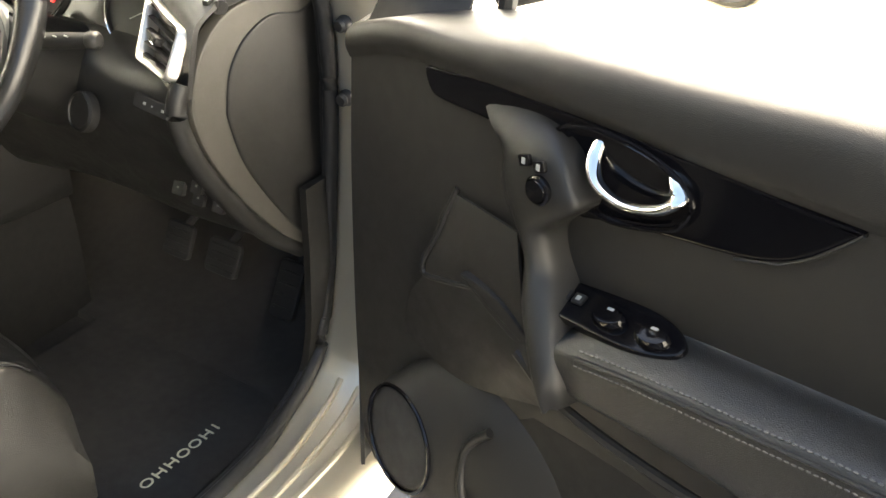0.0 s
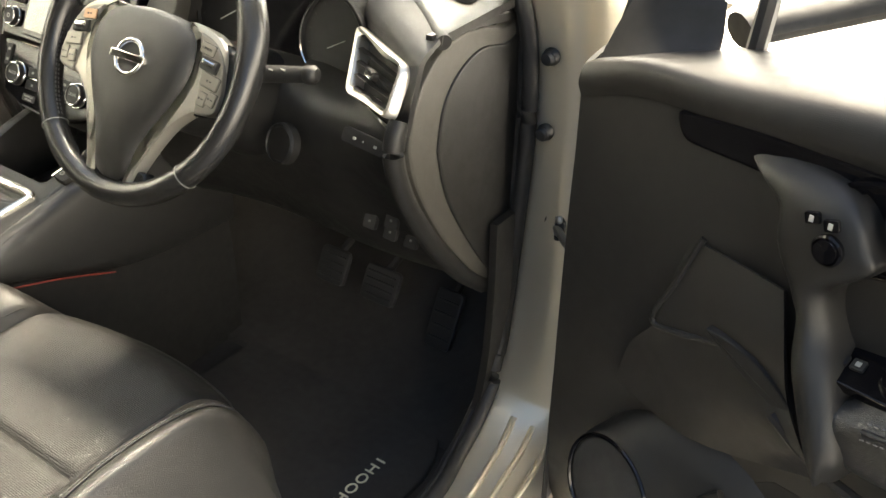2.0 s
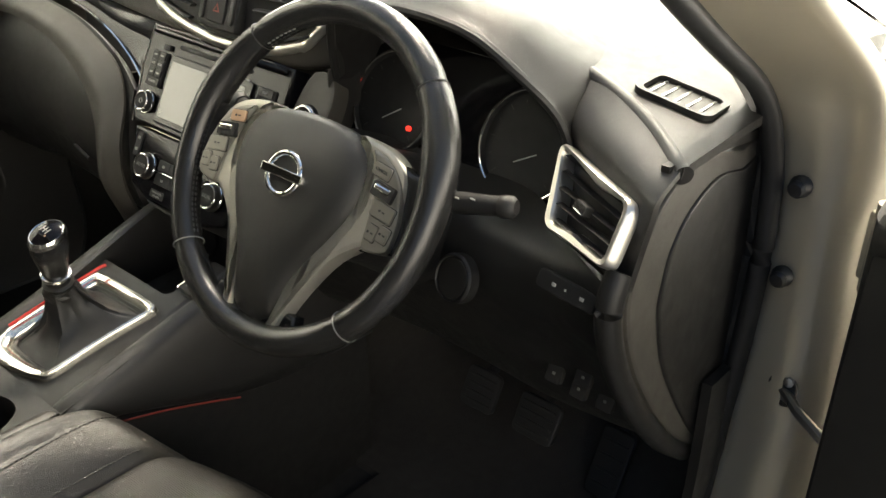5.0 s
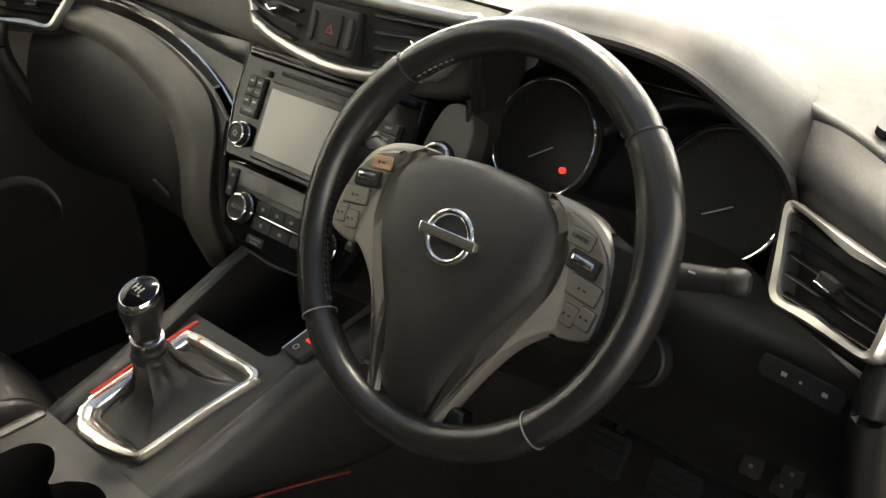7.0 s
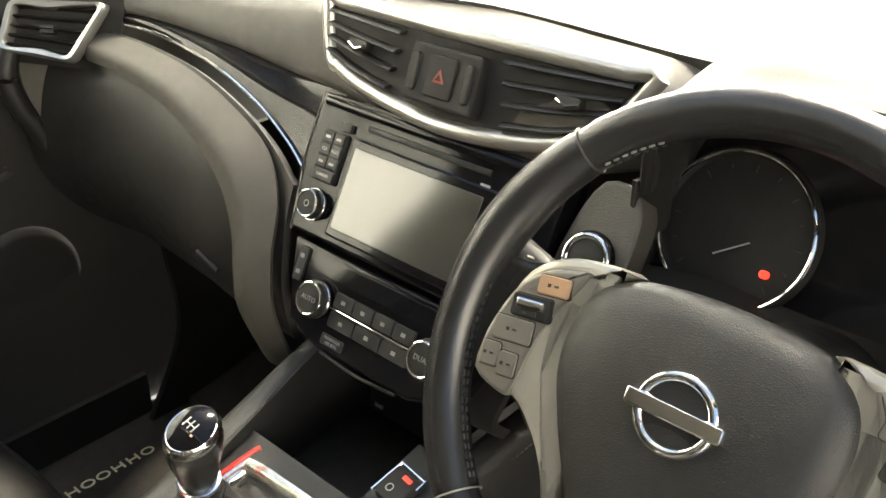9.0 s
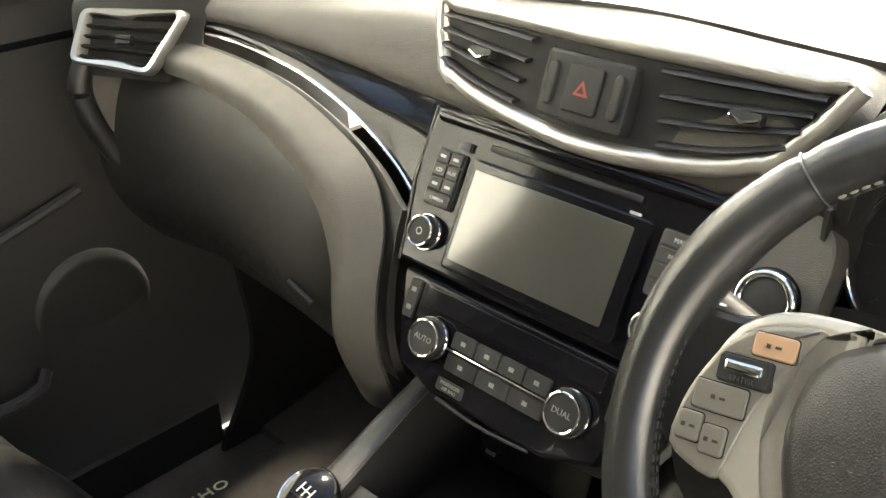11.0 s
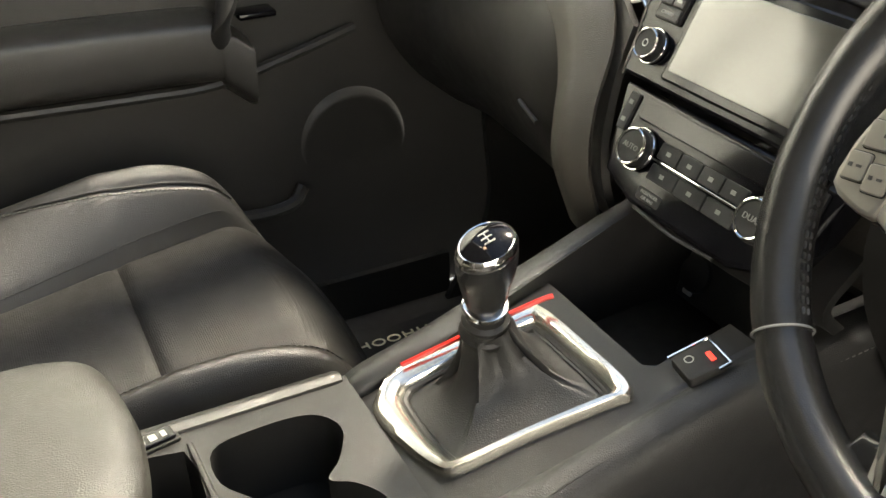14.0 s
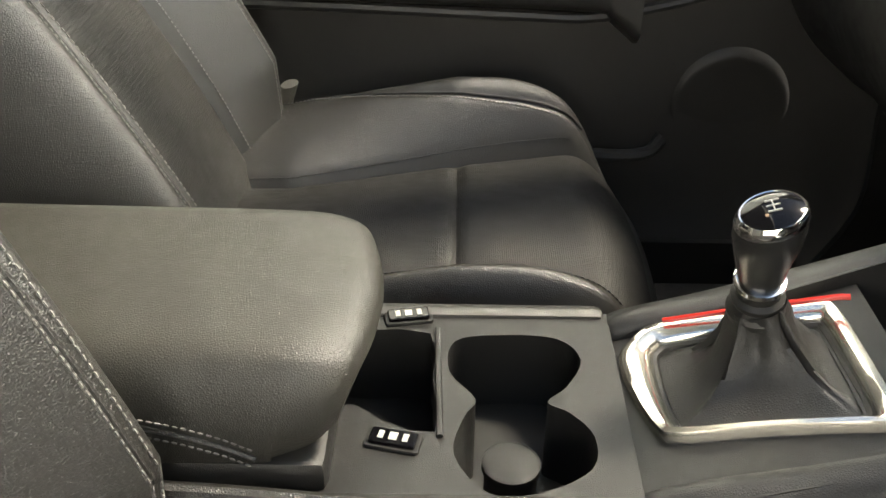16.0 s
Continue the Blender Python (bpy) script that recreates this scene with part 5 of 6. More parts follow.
# ---- seats ----
def seat(name, cx, zc, y0, depth, recline, bol, label, inner, bow, flare=0.0):
    """inner: +1 if the middle of the car lies towards +x. flare: how far the outer crease runs in towards the back."""
    t = thing(name, label, "car seat", (cx, -0.35, 0.36))
    W = 0.252

    def bump(a, c, w):
        return math.exp(-((a - c) / w) ** 2)

    def crease(y, s):
        if not flare or s == inner:
            return 0.155
        return 0.196 - flare * max(0, min(1, (y0 - 0.03 - y) / 0.38))

    def top(u, y):
        v = abs(u)
        c = crease(y, 1 if u > 0 else -1)
        z = zc - 0.055 * (max(0, y - y0 + 0.07) / 0.07) ** 2 - 0.05 * max(0, (y0 - 0.18 - y)) ** 1.0 * 0.5
        z += (bol * (1 - (1 - min(1, max(0, (v - c) / (0.243 - c)))) ** 2) * (1 - (1 - min(1, max(0, (y0 - y) / 0.16))) ** 2.4)) * (1 - 0.45 * max(0, (y0 - 0.20 - y) / 0.25))
        z -= 0.07 * max(0, (v - 0.226) / 0.03) ** 2.0
        z -= 0.007 * bump(v, c, 0.006)
        z -= 0.006 * bump(y, y0 - 0.200, 0.006) * (v < c)
        z -= 0.0035 * bump(v, 0.226 - 0.02 * math.sin((y0 - y) * 9), 0.004)
        z += 0.006 * (1 - (v / c) ** 2) * (v < c)
        return z

    def yb(u, y):
        return y + bow * (1 - (u / W) ** 2) * max(0, 1 - (y0 - y) / 0.19)

    def strip(side, nu, ys):
        """Rows across the middle panel (side 0) or one bolster."""
        rows = []
        for y in ys:
            lo, hi = (-crease(y, -1), crease(y, 1)) if side == 0 else (crease(y, 1), W) if side > 0 else (-W, -crease(y, -1))
            rows.append([(cx + lo + (hi - lo) * k / nu, yb(lo + (hi - lo) * k / nu, y), top(lo + (hi - lo) * k / nu, y)) for k in range(nu + 1)])
        return rows

    ys = [y0 - 0.50 * k / 70 for k in range(71)]
    mid = part("cushion_panel", skin(strip(0, 44, ys)), PERF, t, "perforated leather cushion panel")
    for s in (-1, 1):
        rows = strip(s, 24, ys)
        side = []
        for r in rows:
            e = Vector(r[-1] if s > 0 else r[0])
            drop = [(e.x + s * 0.012, e.y, e.z - 0.035), (e.x + s * 0.010, e.y, e.z - 0.09), (e.x - s * 0.01, e.y, 0.46)]
            side.append(list(r) + drop if s > 0 else drop[::-1] + list(r))
        b = part("cushion_bolster", skin(side), LEATHER, t, "leather side bolster")
        stitches([(cx + s * (crease(y, s) + 0.008), yb(0.163, y), top(s * (crease(y, s) + 0.008), y) + 0.0006) for y in ys[8:]], RUBBER, b, 0.006, 0.0009)
        stitches([(cx + s * (0.220 - 0.02 * math.sin((y0 - y) * 9)), yb(0.21, y), top(s * (0.220 - 0.02 * math.sin((y0 - y) * 9)), y) + 0.0008) for y in ys[6:]], THREAD if inner != s else RUBBER, b, 0.006, 0.0009)
    wave = [(cx - inner * (0.226 - 0.02 * math.sin((y0 - y) * 9)), yb(0.21, y), top(-inner * (0.226 - 0.02 * math.sin((y0 - y) * 9)), y) + 0.0025) for y in ys[5::2]]
    part("bolster_seam", tube(wave, 0.0016, 6), RUBBER, t, "dark piped seam")
    front = []
    us = [-W + 2 * W * k / 40 for k in range(41)]
    for dy, dz in ((0, 0), (0.010, 0.010), (0.016, 0.030), (0.014, 0.065), (0.004, 0.11), (-0.03, 0.19)):
        front.append([(cx + u, yb(u, y0) + dy - 0.03 * (u / W) ** 4 * (dy != 0), max(0.44, top(u, y0) - dz)) for u in us])
    part("cushion_front", skin(front), LEATHER, t, "leather front roll")
    part("seat_base", join(rbox((cx, y0 - 0.30, 0.46), (0.44, 0.44, 0.12), 0.02), rbox((cx - 0.2, y0 - 0.26, 0.38), (0.04, 0.5, 0.05), 0.006), rbox((cx + 0.2, y0 - 0.26, 0.38), (0.04, 0.5, 0.05), 0.006)), MATT, t, "dark seat base on rails")
    # backrest
    a = radians(recline)
    foot = Vector((cx, y0 - depth, zc - 0.03))
    m = frame3(foot, (-1, 0, 0), (0, -math.sin(a), math.cos(a)))

    def face(u, v):
        w = abs(u)
        z = 0.02 * math.sin(min(1, max(0, v) / 0.6) * math.pi) + 0.075 * min(1, max(0, (w - 0.135) / 0.06)) ** 1.2 * min(1, max(0.0, v + 0.06) / 0.18) * (1 if v < 0.42 else max(0.2, 1 - (v - 0.42) * 4))
        z -= 0.10 * max(0, (w - 0.215) / 0.05) ** 2
        z -= 0.007 * bump(w, 0.137, 0.006) + 0.0035 * bump(w, 0.205, 0.004)
        return z

    vs = [-0.10 + 0.70 * k / 70 for k in range(71)]
    part("back_panel", skin([[(u, v, face(u, v)) for u in [-0.137 + 0.274 * k / 36 for k in range(37)]] for v in vs], m=m), PERF, t, "perforated leather back panel")
    for s in (-1, 1):
        rows = []
        for v in vs:
            r = [(s * (0.137 + 0.128 * k / 26), v, face(0.137 + 0.128 * k / 26, v)) for k in range(27)]
            e = r[-1]
            rows.append(r + [(s * 0.272, v, e[2] - 0.04), (s * 0.262, v, -0.09), (s * 0.20, v, -0.11)])
        b = part("back_bolster", skin(rows, m=m), LEATHER, t, "leather back bolster")
        for q in (0.146, 0.197, 0.212):
            stitches([m @ Vector((s * q, v, face(q, v) + 0.0010)) for v in vs], THREAD, b, 0.0062, 0.0008)
        part("bolster_piping", tube([m @ Vector((s * 0.2045, v, face(0.2045, v) + 0.0012)) for v in vs[::2]], 0.0022, 6), LEATHER, b)
    part("back_shell", skin([[(u, v, -0.11 - 0.02 * (1 - (u / 0.21) ** 2)) for u in (-0.21, -0.1, 0, 0.1, 0.21)] for v in (0, 0.2, 0.4, 0.6)], m=m), HARD, t)
    part("back_top", tube([m @ Vector((x, 0.60, -0.03)) for x in (-0.24, -0.1, 0, 0.1, 0.24)], 0.07, 16), LEATHER, t)
    part("headrest", rbox((0, 0.73, -0.02), (0.26, 0.18, 0.10), 0.045, m, 4), LEATHER, t)
    part("headrest_post", join(tube([m @ Vector((-0.06, 0.58, -0.03)), m @ Vector((-0.06, 0.68, -0.03))], 0.006, 8), tube([m @ Vector((0.06, 0.58, -0.03)), m @ Vector((0.06, 0.68, -0.03))], 0.006, 8)), CHROME, t)
    return t


seat("driver_seat", 0.365, 0.688, -0.075, 0.415, 23, 0.060, "black leather driver seat with perforated panels and pale stitching", -1, 0.045)
seat("passenger_seat", -0.428, 0.622, -0.085, 0.455, 30, 0.092, "black leather front passenger seat with sunlight on its outer bolster", 1, 0.025, 0.10)


def buckle():
    t = thing("seat_belt_buckle", "dark grey seat belt buckle stalk beside the passenger seat", "seat belt buckle", (-0.15, -0.55, 0.6))
    part("stalk", tube([(-0.70, -0.56, 0.56), (-0.685, -0.53, 0.64), (-0.675, -0.515, 0.69)], [0.012, 0.014, 0.016], 10, False, 0.5), GREY, t)
    u = thing("seat_belt_buckle", "dark buckle with red button beside the driver seat", "seat belt buckle", (0.125, -0.42, 0.64))
    part("stalk", tube([(0.128, -0.44, 0.58), (0.128, -0.42, 0.64), (0.130, -0.405, 0.690)], [0.010, 0.012, 0.014], 10, False, 0.6), MATT, u)
    part("release", rbox((0.130, -0.402, 0.700), (0.018, 0.014, 0.010), 0.002), RED, u, "red release button")


buckle()


# ---- floor mats and pedals ----
def floor_mat(s, label):
    t = thing("floor_mat", label, "floor mat", (s * 0.42, 0.1, 0.362), "floor mats")
    out = [(s * x, y) for x, y in ((0.18, -0.20), (0.62, -0.20), (0.635, 0.10), (0.625, 0.26), (0.55, 0.34), (0.40, 0.40), (0.20, 0.40), (0.17, 0.2))]
    part("mat_body", slab(smooth2(out, 3), 0.352, 0.366, 0.004, 0), CARPET, t, "black carpet pile")
    # seven embroidered marks of a model name, drawn as plain shapes
    for k in range(7):
        y = 0.052 + 0.0255 * k if s > 0 else 0.170 - 0.0255 * k
        x = s * 0.560 if s > 0 else -0.598
        sl = 0.004
        q = [(-0.0085, -0.009), (0.0085, -0.009 + sl), (0.0085, -0.0055 + sl), (-0.0085, -0.0055)] if k % 2 else [(-0.0085, -0.009), (0.0085, -0.009), (0.0085, 0.009), (-0.0085, 0.009)]
        m = move(x, y, 0.366)
        if k in (0, 3, 4):
            part("embroidered_mark", tube([(0.0075 * math.cos(a), 0.0095 * math.sin(a), 0.0008) for a in [2 * math.pi * j / 20 for j in range(20)]], 0.0019, 6, True, 0.5, m=m), EMB, t)
        elif k == 6:
            part("embroidered_mark", rbox((0, -0.004, 0.0008), (0.017, 0.0036, 0.0014), 0.0004, m), EMB, t)
        else:
            part("embroidered_mark", join(rbox((0, -0.0075, 0.0008), (0.017, 0.0034, 0.0014), 0.0004, m), rbox((0, 0.0075, 0.0008), (0.017, 0.0034, 0.0014), 0.0004, m), rbox((0, 0, 0.0008), (0.0034, 0.014, 0.0014), 0.0004, m)), EMB, t)
    return t


floor_mat(1, "black carpet driver mat with cream embroidered marks")
floor_mat(-1, "black carpet passenger mat with cream embroidered marks")


def pedal(x, y, z, w, h, tall, label):
    t = thing("pedal", label, "pedal", (x, y, z - 0.05), "foot pedals")
    m = frame3((x, y, z), (1, 0, 0), (0, 0.45, 0.89))
    pd = part("pad", slab(rrect(w, h, 0.010), -0.004, 0.006, 0.003, 0, m), RUBBER, t, "ribbed black rubber pad")
    for k in range(4):
        part("rib", rbox((0, -h * 0.32 + h * 0.21 * k, 0.007), (w * 0.8, 0.004, 0.004), 0.001, m), RUBBER, pd)
    part("arm", tube([m @ Vector((0, h * 0.3, -0.004)), m @ Vector((0.004, h * 0.9, -0.03)), m @ Vector((0.004, h * 0.5 + 0.20, -0.10)), m @ Vector((0.0, h * 0.5 + 0.32, -0.16))], 0.009, 8), MATT, t)
    return t


pedal(0.483, 0.485, 0.445, 0.055, 0.11, 0, "ribbed black accelerator pedal")
pedal(0.375, 0.44, 0.50, 0.075, 0.065, 0, "ribbed black rubber brake pedal")
pedal(0.265, 0.44, 0.50, 0.065, 0.065, 0, "ribbed black rubber clutch pedal")


# ---- driver's door, standing wide open ----
DOOR = frame3((0.83, 0.25, 0), (0.961, -0.276, 0), (0, 0, 1))


def dsheet(grid, nu=5, nv=5, thick=0.004):
    return sheet([[DOOR @ Vector(q) for q in r] for r in grid], nu, nv, thick)


def driver_door():
    t = thing("driver_door", "wide open driver door with black trim panel and chrome handle", "car door", (1.3, 0.25, 0.36))
    A = (0.02, 0.10, 0.20, 0.33, 0.48, 0.62, 0.80, 1.05)
    zt = (1.062, 1.072, 1.080, 1.088, 1.090, 1.096, 1.10, 1.10)
    # main trim panel
    rows = [[(a, z + 0.016, 0.025) for a, z in zip(A, zt)], [(a, 1.00, 0.028) for a in A], [(a, 0.92, 0.030) for a in A], [(a, 0.80, 0.030) for a in A], [(a, 0.66, 0.028) for a in A], [(a, 0.50, 0.020) for a in A], [(a, 0.42, 0.0) for a in A]]
    part("trim_panel", dsheet(rows, 4, 4, 0.008), SOFT, t, "black door trim panel")
    # front edge of the door
    part("leading_edge", dsheet([[(0.020, z, 0.026) for z in (0.42, 0.7, 0.9, 1.08)], [(0.008, z, 0.012) for z in (0.42, 0.7, 0.9, 1.085)], [(-0.012, z, -0.05) for z in (0.42, 0.7, 0.9, 1.09)], [(-0.018, z, -0.115) for z in (0.42, 0.7, 0.9, 1.09)]], 4, 4, 0.006), MATT, t, "dark door edge")
    part("outer_skin", dsheet([[(a, z, b) for a in (-0.01, 0.3, 0.7, 1.08)] for z, b in ((0.40, -0.10), (0.6, -0.14), (0.85, -0.15), (1.08, -0.125))], 4, 4, 0.004), PAINT, t, "champagne painted outer skin")
    part("door_bottom", dsheet([[(a, z, b) for a in (0.02, 0.3, 0.7, 1.05)] for z, b in ((0.42, 0.0), (0.40, -0.05), (0.40, -0.10))], 3, 4, 0.004), MATT, t)
    # upper pad and window ledge
    rows = []
    for dz, b in ((0.0, 0.030), (0.018, 0.036), (0.034, 0.026), (0.042, -0.010), (0.040, -0.055), (0.030, -0.100), (0.0, -0.112)):
        rows.append([(a, z + dz + 0.010 - (0.016 if a < 0.05 else 0) - 0.01 * (a < 0.15) * (b < 0) + 0.028 * min(1, max(0, (a - 0.2) / 0.4)) * (dz > 0.02 or b < 0), b) for a, z in zip(A, zt)])
    part("upper_pad", dsheet(rows, 5, 5, 0.005), SOFT, t, "soft grained upper door pad")
    # window frame and mirror corner
    fr = [(0.0, 1.09, -0.06), (0.02, 1.16, -0.07), (0.09, 1.24, -0.085), (0.22, 1.34, -0.11), (0.40, 1.44, -0.14), (0.62, 1.52, -0.165), (0.85, 1.56, -0.18), (1.05, 1.57, -0.185)]
    part("window_frame", tube([DOOR @ Vector(q) for q in cr([Vector(q) for q in fr], 6)], 0.018, 10), RUBBER, t, "black window frame")
    part("mirror_corner", dsheet([[(0.01, 1.085, -0.005), (0.06, 1.10, -0.01), (0.135, 1.105, -0.025)], [(0.012, 1.13, -0.035), (0.06, 1.135, -0.04), (0.125, 1.125, -0.055)], [(0.02, 1.165, -0.062), (0.06, 1.19, -0.068), (0.11, 1.16, -0.075)]], 4, 4, 0.006), MATT, t, "black mirror corner cover")
    part("corner_bar", tube([DOOR @ Vector(q) for q in ((0.145, 1.10, -0.085), (0.15, 1.25, -0.10), (0.155, 1.30, -0.105))], 0.011, 8), RUBBER, t)
    # door mirror outside
    mc = DOOR @ Vector((0.25, 1.205, -0.30))
    mm = frame3(mc, (0.80, -0.60, 0), (0, 0, 1))
    rows = []
    for z, s in ((-0.07, 0.35), (-0.06, 0.66), (-0.035, 0.88), (-0.005, 1.0), (0.010, 1.0)):
        rows.append([(0.125 * s * math.copysign(abs(math.cos(a)) ** 0.7, math.cos(a)), 0.085 * s * math.copysign(abs(math.sin(a)) ** 0.7, math.sin(a)), z) for a in [2 * math.pi * k / 36 for k in range(36)]])
    mi = part("mirror_housing", skin(rows, close_v=True, caps=True, m=mm), PAINT, t, "champagne door mirror")
    part("mirror_glass", slab([(x * 0.9, y * 0.86) for x, y in rrect(0.25, 0.165, 0.05, 6)], 0.008, 0.013, 0.002, 0, mm), MIRROR, mi, "mirror glass")
    part("mirror_rim", tube([(0.115 * math.copysign(abs(math.cos(a)) ** 0.6, math.cos(a)), 0.075 * math.copysign(abs(math.sin(a)) ** 0.6, math.sin(a)), 0.012) for a in [2 * math.pi * k / 36 for k in range(36)]], 0.006, 8, True, m=mm), RUBBER, mi)
    part("mirror_arm", tube([DOOR @ Vector((0.10, 1.12, -0.12)), DOOR @ Vector((0.14, 1.13, -0.20)), DOOR @ Vector((0.19, 1.15, -0.28))], [0.03, 0.026, 0.03], 12, False, 0.6), MATT, mi)
    # gloss strip and release handle
    gl = smooth2([(0.150, 1.083), (0.174, 1.088), (0.238, 1.0955), (0.305, 1.098), (0.40, 1.102), (0.516, 1.103), (0.575, 1.102), (0.624, 1.103), (0.613, 1.090), (0.592, 1.068), (0.568, 1.051), (0.53, 1.038), (0.465, 1.026), (0.405, 1.013), (0.362, 1.003), (0.33, 1.020), (0.29, 1.048), (0.249, 1.057), (0.183, 1.056), (0.160, 1.060)], 3)
    part("gloss_strip", slab(gl, 0.020, 0.0345, 0.003, 0, DOOR), PIANO, t, "gloss black trim strip")
    part("strip_edge", tube([DOOR @ Vector((x, z, 0.034)) for x, z in ((0.53, 1.036), (0.568, 1.049), (0.592, 1.066), (0.613, 1.088), (0.624, 1.101))], 0.0018, 6), HARD, t)
    bez = smooth2([(0.337, 1.082), (0.339, 1.055), (0.353, 1.031), (0.370, 1.024), (0.409, 1.019), (0.4615, 1.034), (0.482, 1.049), (0.485, 1.073), (0.447, 1.094), (0.384, 1.098)], 4)
    hb = part("handle_cup", plate([(x * 1.0, z) for x, z in bez], [[(0.42 + (x - 0.42) * 0.86, 1.055 + (z - 1.055) * 0.86) for x, z in bez]], 0.030, 0.040, DOOR, 0.030), PIANO, t, "gloss black handle cup")
    part("cup_edge", tube([DOOR @ Vector((x, z, 0.040)) for x, z in bez], 0.003, 8, True), PIANO, hb)
    hk = cr([Vector(q) for q in ((0.381, 1.090, 0.030), (0.384, 1.070, 0.042), (0.399, 1.054, 0.050), (0.431, 1.049, 0.053), (0.463, 1.058, 0.050), (0.476, 1.072, 0.045), (0.468, 1.083, 0.038), (0.454, 1.088, 0.028))], 5)
    n = len(hk)
    part("release_handle", tube([DOOR @ q for q in hk], [0.0055 + 0.0022 * math.exp(-((k / n - 0.2) / 0.16) ** 2) + 0.0042 * math.exp(-((k / n - 0.66) / 0.16) ** 2) for k in range(n)], 14, False, 0.62), CHROME, t, "polished chrome release handle")
    # pull handle with mirror switches
    st = ((0.232, 1.072, 0.300, 1.086, 0.032), (0.259, 1.065, 0.335, 1.082, 0.050), (0.290, 1.052, 0.358, 1.070, 0.063), (0.298, 1.027, 0.376, 1.045, 0.069), (0.306, 1.008, 0.384, 1.028, 0.070), (0.316, 0.990, 0.354, 0.998, 0.069), (0.325, 0.973, 0.350, 0.978, 0.069), (0.334, 0.955, 0.361, 0.951, 0.070), (0.349, 0.918, 0.380, 0.924, 0.086), (0.376, 0.880, 0.403, 0.890, 0.102), (0.396, 0.851, 0.416, 0.864, 0.110), (0.404, 0.828, 0.416, 0.836, 0.104))
    rows = []
    for a0, z0, a1, z1, b in st:
        am, zm = (a0 + a1) / 2, (z0 + z1) / 2
        rows.append([(a0 - 0.012, z0, 0.020), (a0 - 0.004, z0, b - 0.018), (a0 + 0.004, z0, b - 0.003), (am, zm, b + 0.002), (a1 - 0.004, z1, b - 0.003), (a1 + 0.003, z1, b - 0.014), (a1 + 0.006, z1, max(0.026, b - 0.045))])
    part("pull_handle", dsheet(rows, 5, 4, 0.004), HARD, t, "black pull handle")
    ma = DOOR @ move(0.350, 1.037, 0.0715)
    part("mirror_switch", lathe([(0.0145, 0), (0.0145, 0.004), (0.0125, 0.0055), (0.0115, 0.004), (0.0105, 0.0075), (0.001, 0.0085)], 28, ma), PIANO, t, "round mirror adjuster")
    for dx in (-0.009, 0.009):
        part("mirror_button", slab(rrect(0.014, 0.011, 0.002), 0, 0.004, 0.001, 0, ma @ move(dx - 0.012, 0.0215, -0.003) @ pose(0, 0, 0, 0, 0, 20)), PIANO, t)
        part("symbol", rbox((dx - 0.012, 0.0215, 0.0015), (0.004, 0.006, 0.0008), 0, ma), INK, t)
    # armrest
    rows = []
    for a, zb, zs, zl in ((0.392, 0.902, 0.895, 0.850), (0.43, 0.922, 0.908, 0.852), (0.50, 0.938, 0.925, 0.858), (0.60, 0.951, 0.940, 0.862), (0.70, 0.962, 0.955, 0.868), (0.85, 0.972, 0.968, 0.875), (1.03, 0.98, 0.975, 0.88)):
        rows.append([(a, zb + 0.012, 0.024), (a, zb, 0.034), (a, zb - 0.003, 0.060), (a, zs, 0.084), (a, zs - 0.010, 0.092), (a + 0.004, (zs + zl) / 2, 0.092), (a + 0.006, zl + 0.004, 0.086), (a + 0.006, zl - 0.006, 0.070), (a + 0.006, zl - 0.02, 0.030)])
    ar = part("armrest", dsheet(rows, 5, 4, 0.005), LEATHER, t, "padded leatherette armrest")
    ln = [DOOR @ Vector(q) for q in cr([Vector((a, z, 0.0940)) for a, z in ((0.43, 0.9035), (0.50, 0.918), (0.60, 0.933), (0.70, 0.948), (0.85, 0.961), (1.03, 0.968))], 8)]
    part("piping", tube(ln, 0.0025, 6), LEATHER, ar)
    n = DOOR.to_3x3() @ Vector((0, 0.0075, -0.0035))
    stitches([q + n for q in ln], THREAD, ar, 0.006, 0.0010)
    stitches([q + DOOR.to_3x3() @ Vector((0, -0.0065, 0.0028)) for q in ln], THREAD, ar, 0.006, 0.0009)
    # window switches on the armrest
    ms = DOOR @ move(0.445, 0.9335, 0.056) @ pose(0, 0, 0, -66, 0, 9)
    sp = part("switch_pack", slab(smooth2([(-0.085, 0.020), (-0.03, 0.026), (0.03, 0.024), (0.066, 0.010), (0.070, -0.010), (0.03, -0.022), (-0.03, -0.020), (-0.085, -0.012)], 4), -0.008, 0.003, 0.002, 0, ms), PIANO, t, "black window switch panel")
    for x, y in ((-0.008, -0.002), (0.042, -0.004)):
        part("window_switch", skin([[(x + 0.019 * s * math.cos(a), y + 0.0115 * s * math.sin(a), z) for a in [2 * math.pi * k / 24 for k in range(24)]] for s, z in ((1.0, 0.002), (0.98, 0.007), (0.8, 0.0115), (0.4, 0.012), (0.02, 0.0115))], close_v=True, caps=True, m=ms), GLASSY, sp, "domed window switch")
        part("symbol", rbox((x, y + 0.006, 0.0118), (0.007, 0.003, 0.0008), 0, ms), INK, sp)
    for x in (-0.066, -0.050):
        part("lock_switch", slab(rrect(0.013, 0.012, 0.002), 0.002, 0.006, 0.001, 0, ms @ move(x, 0.006, 0)), HARD, sp)
        part("symbol", rbox((x, 0.006, 0.0062), (0.005, 0.005, 0.0008), 0, ms), INK, sp)
    # speaker pod
    sc = DOOR @ Vector((0.168, 0.612, 0.082))
    mp = frame3(sc, DOOR.to_3x3() @ Vector((0.99, 0, 0.15)), DOOR.to_3x3() @ Vector((0.02, 0.99, -0.12)))
    rows = []
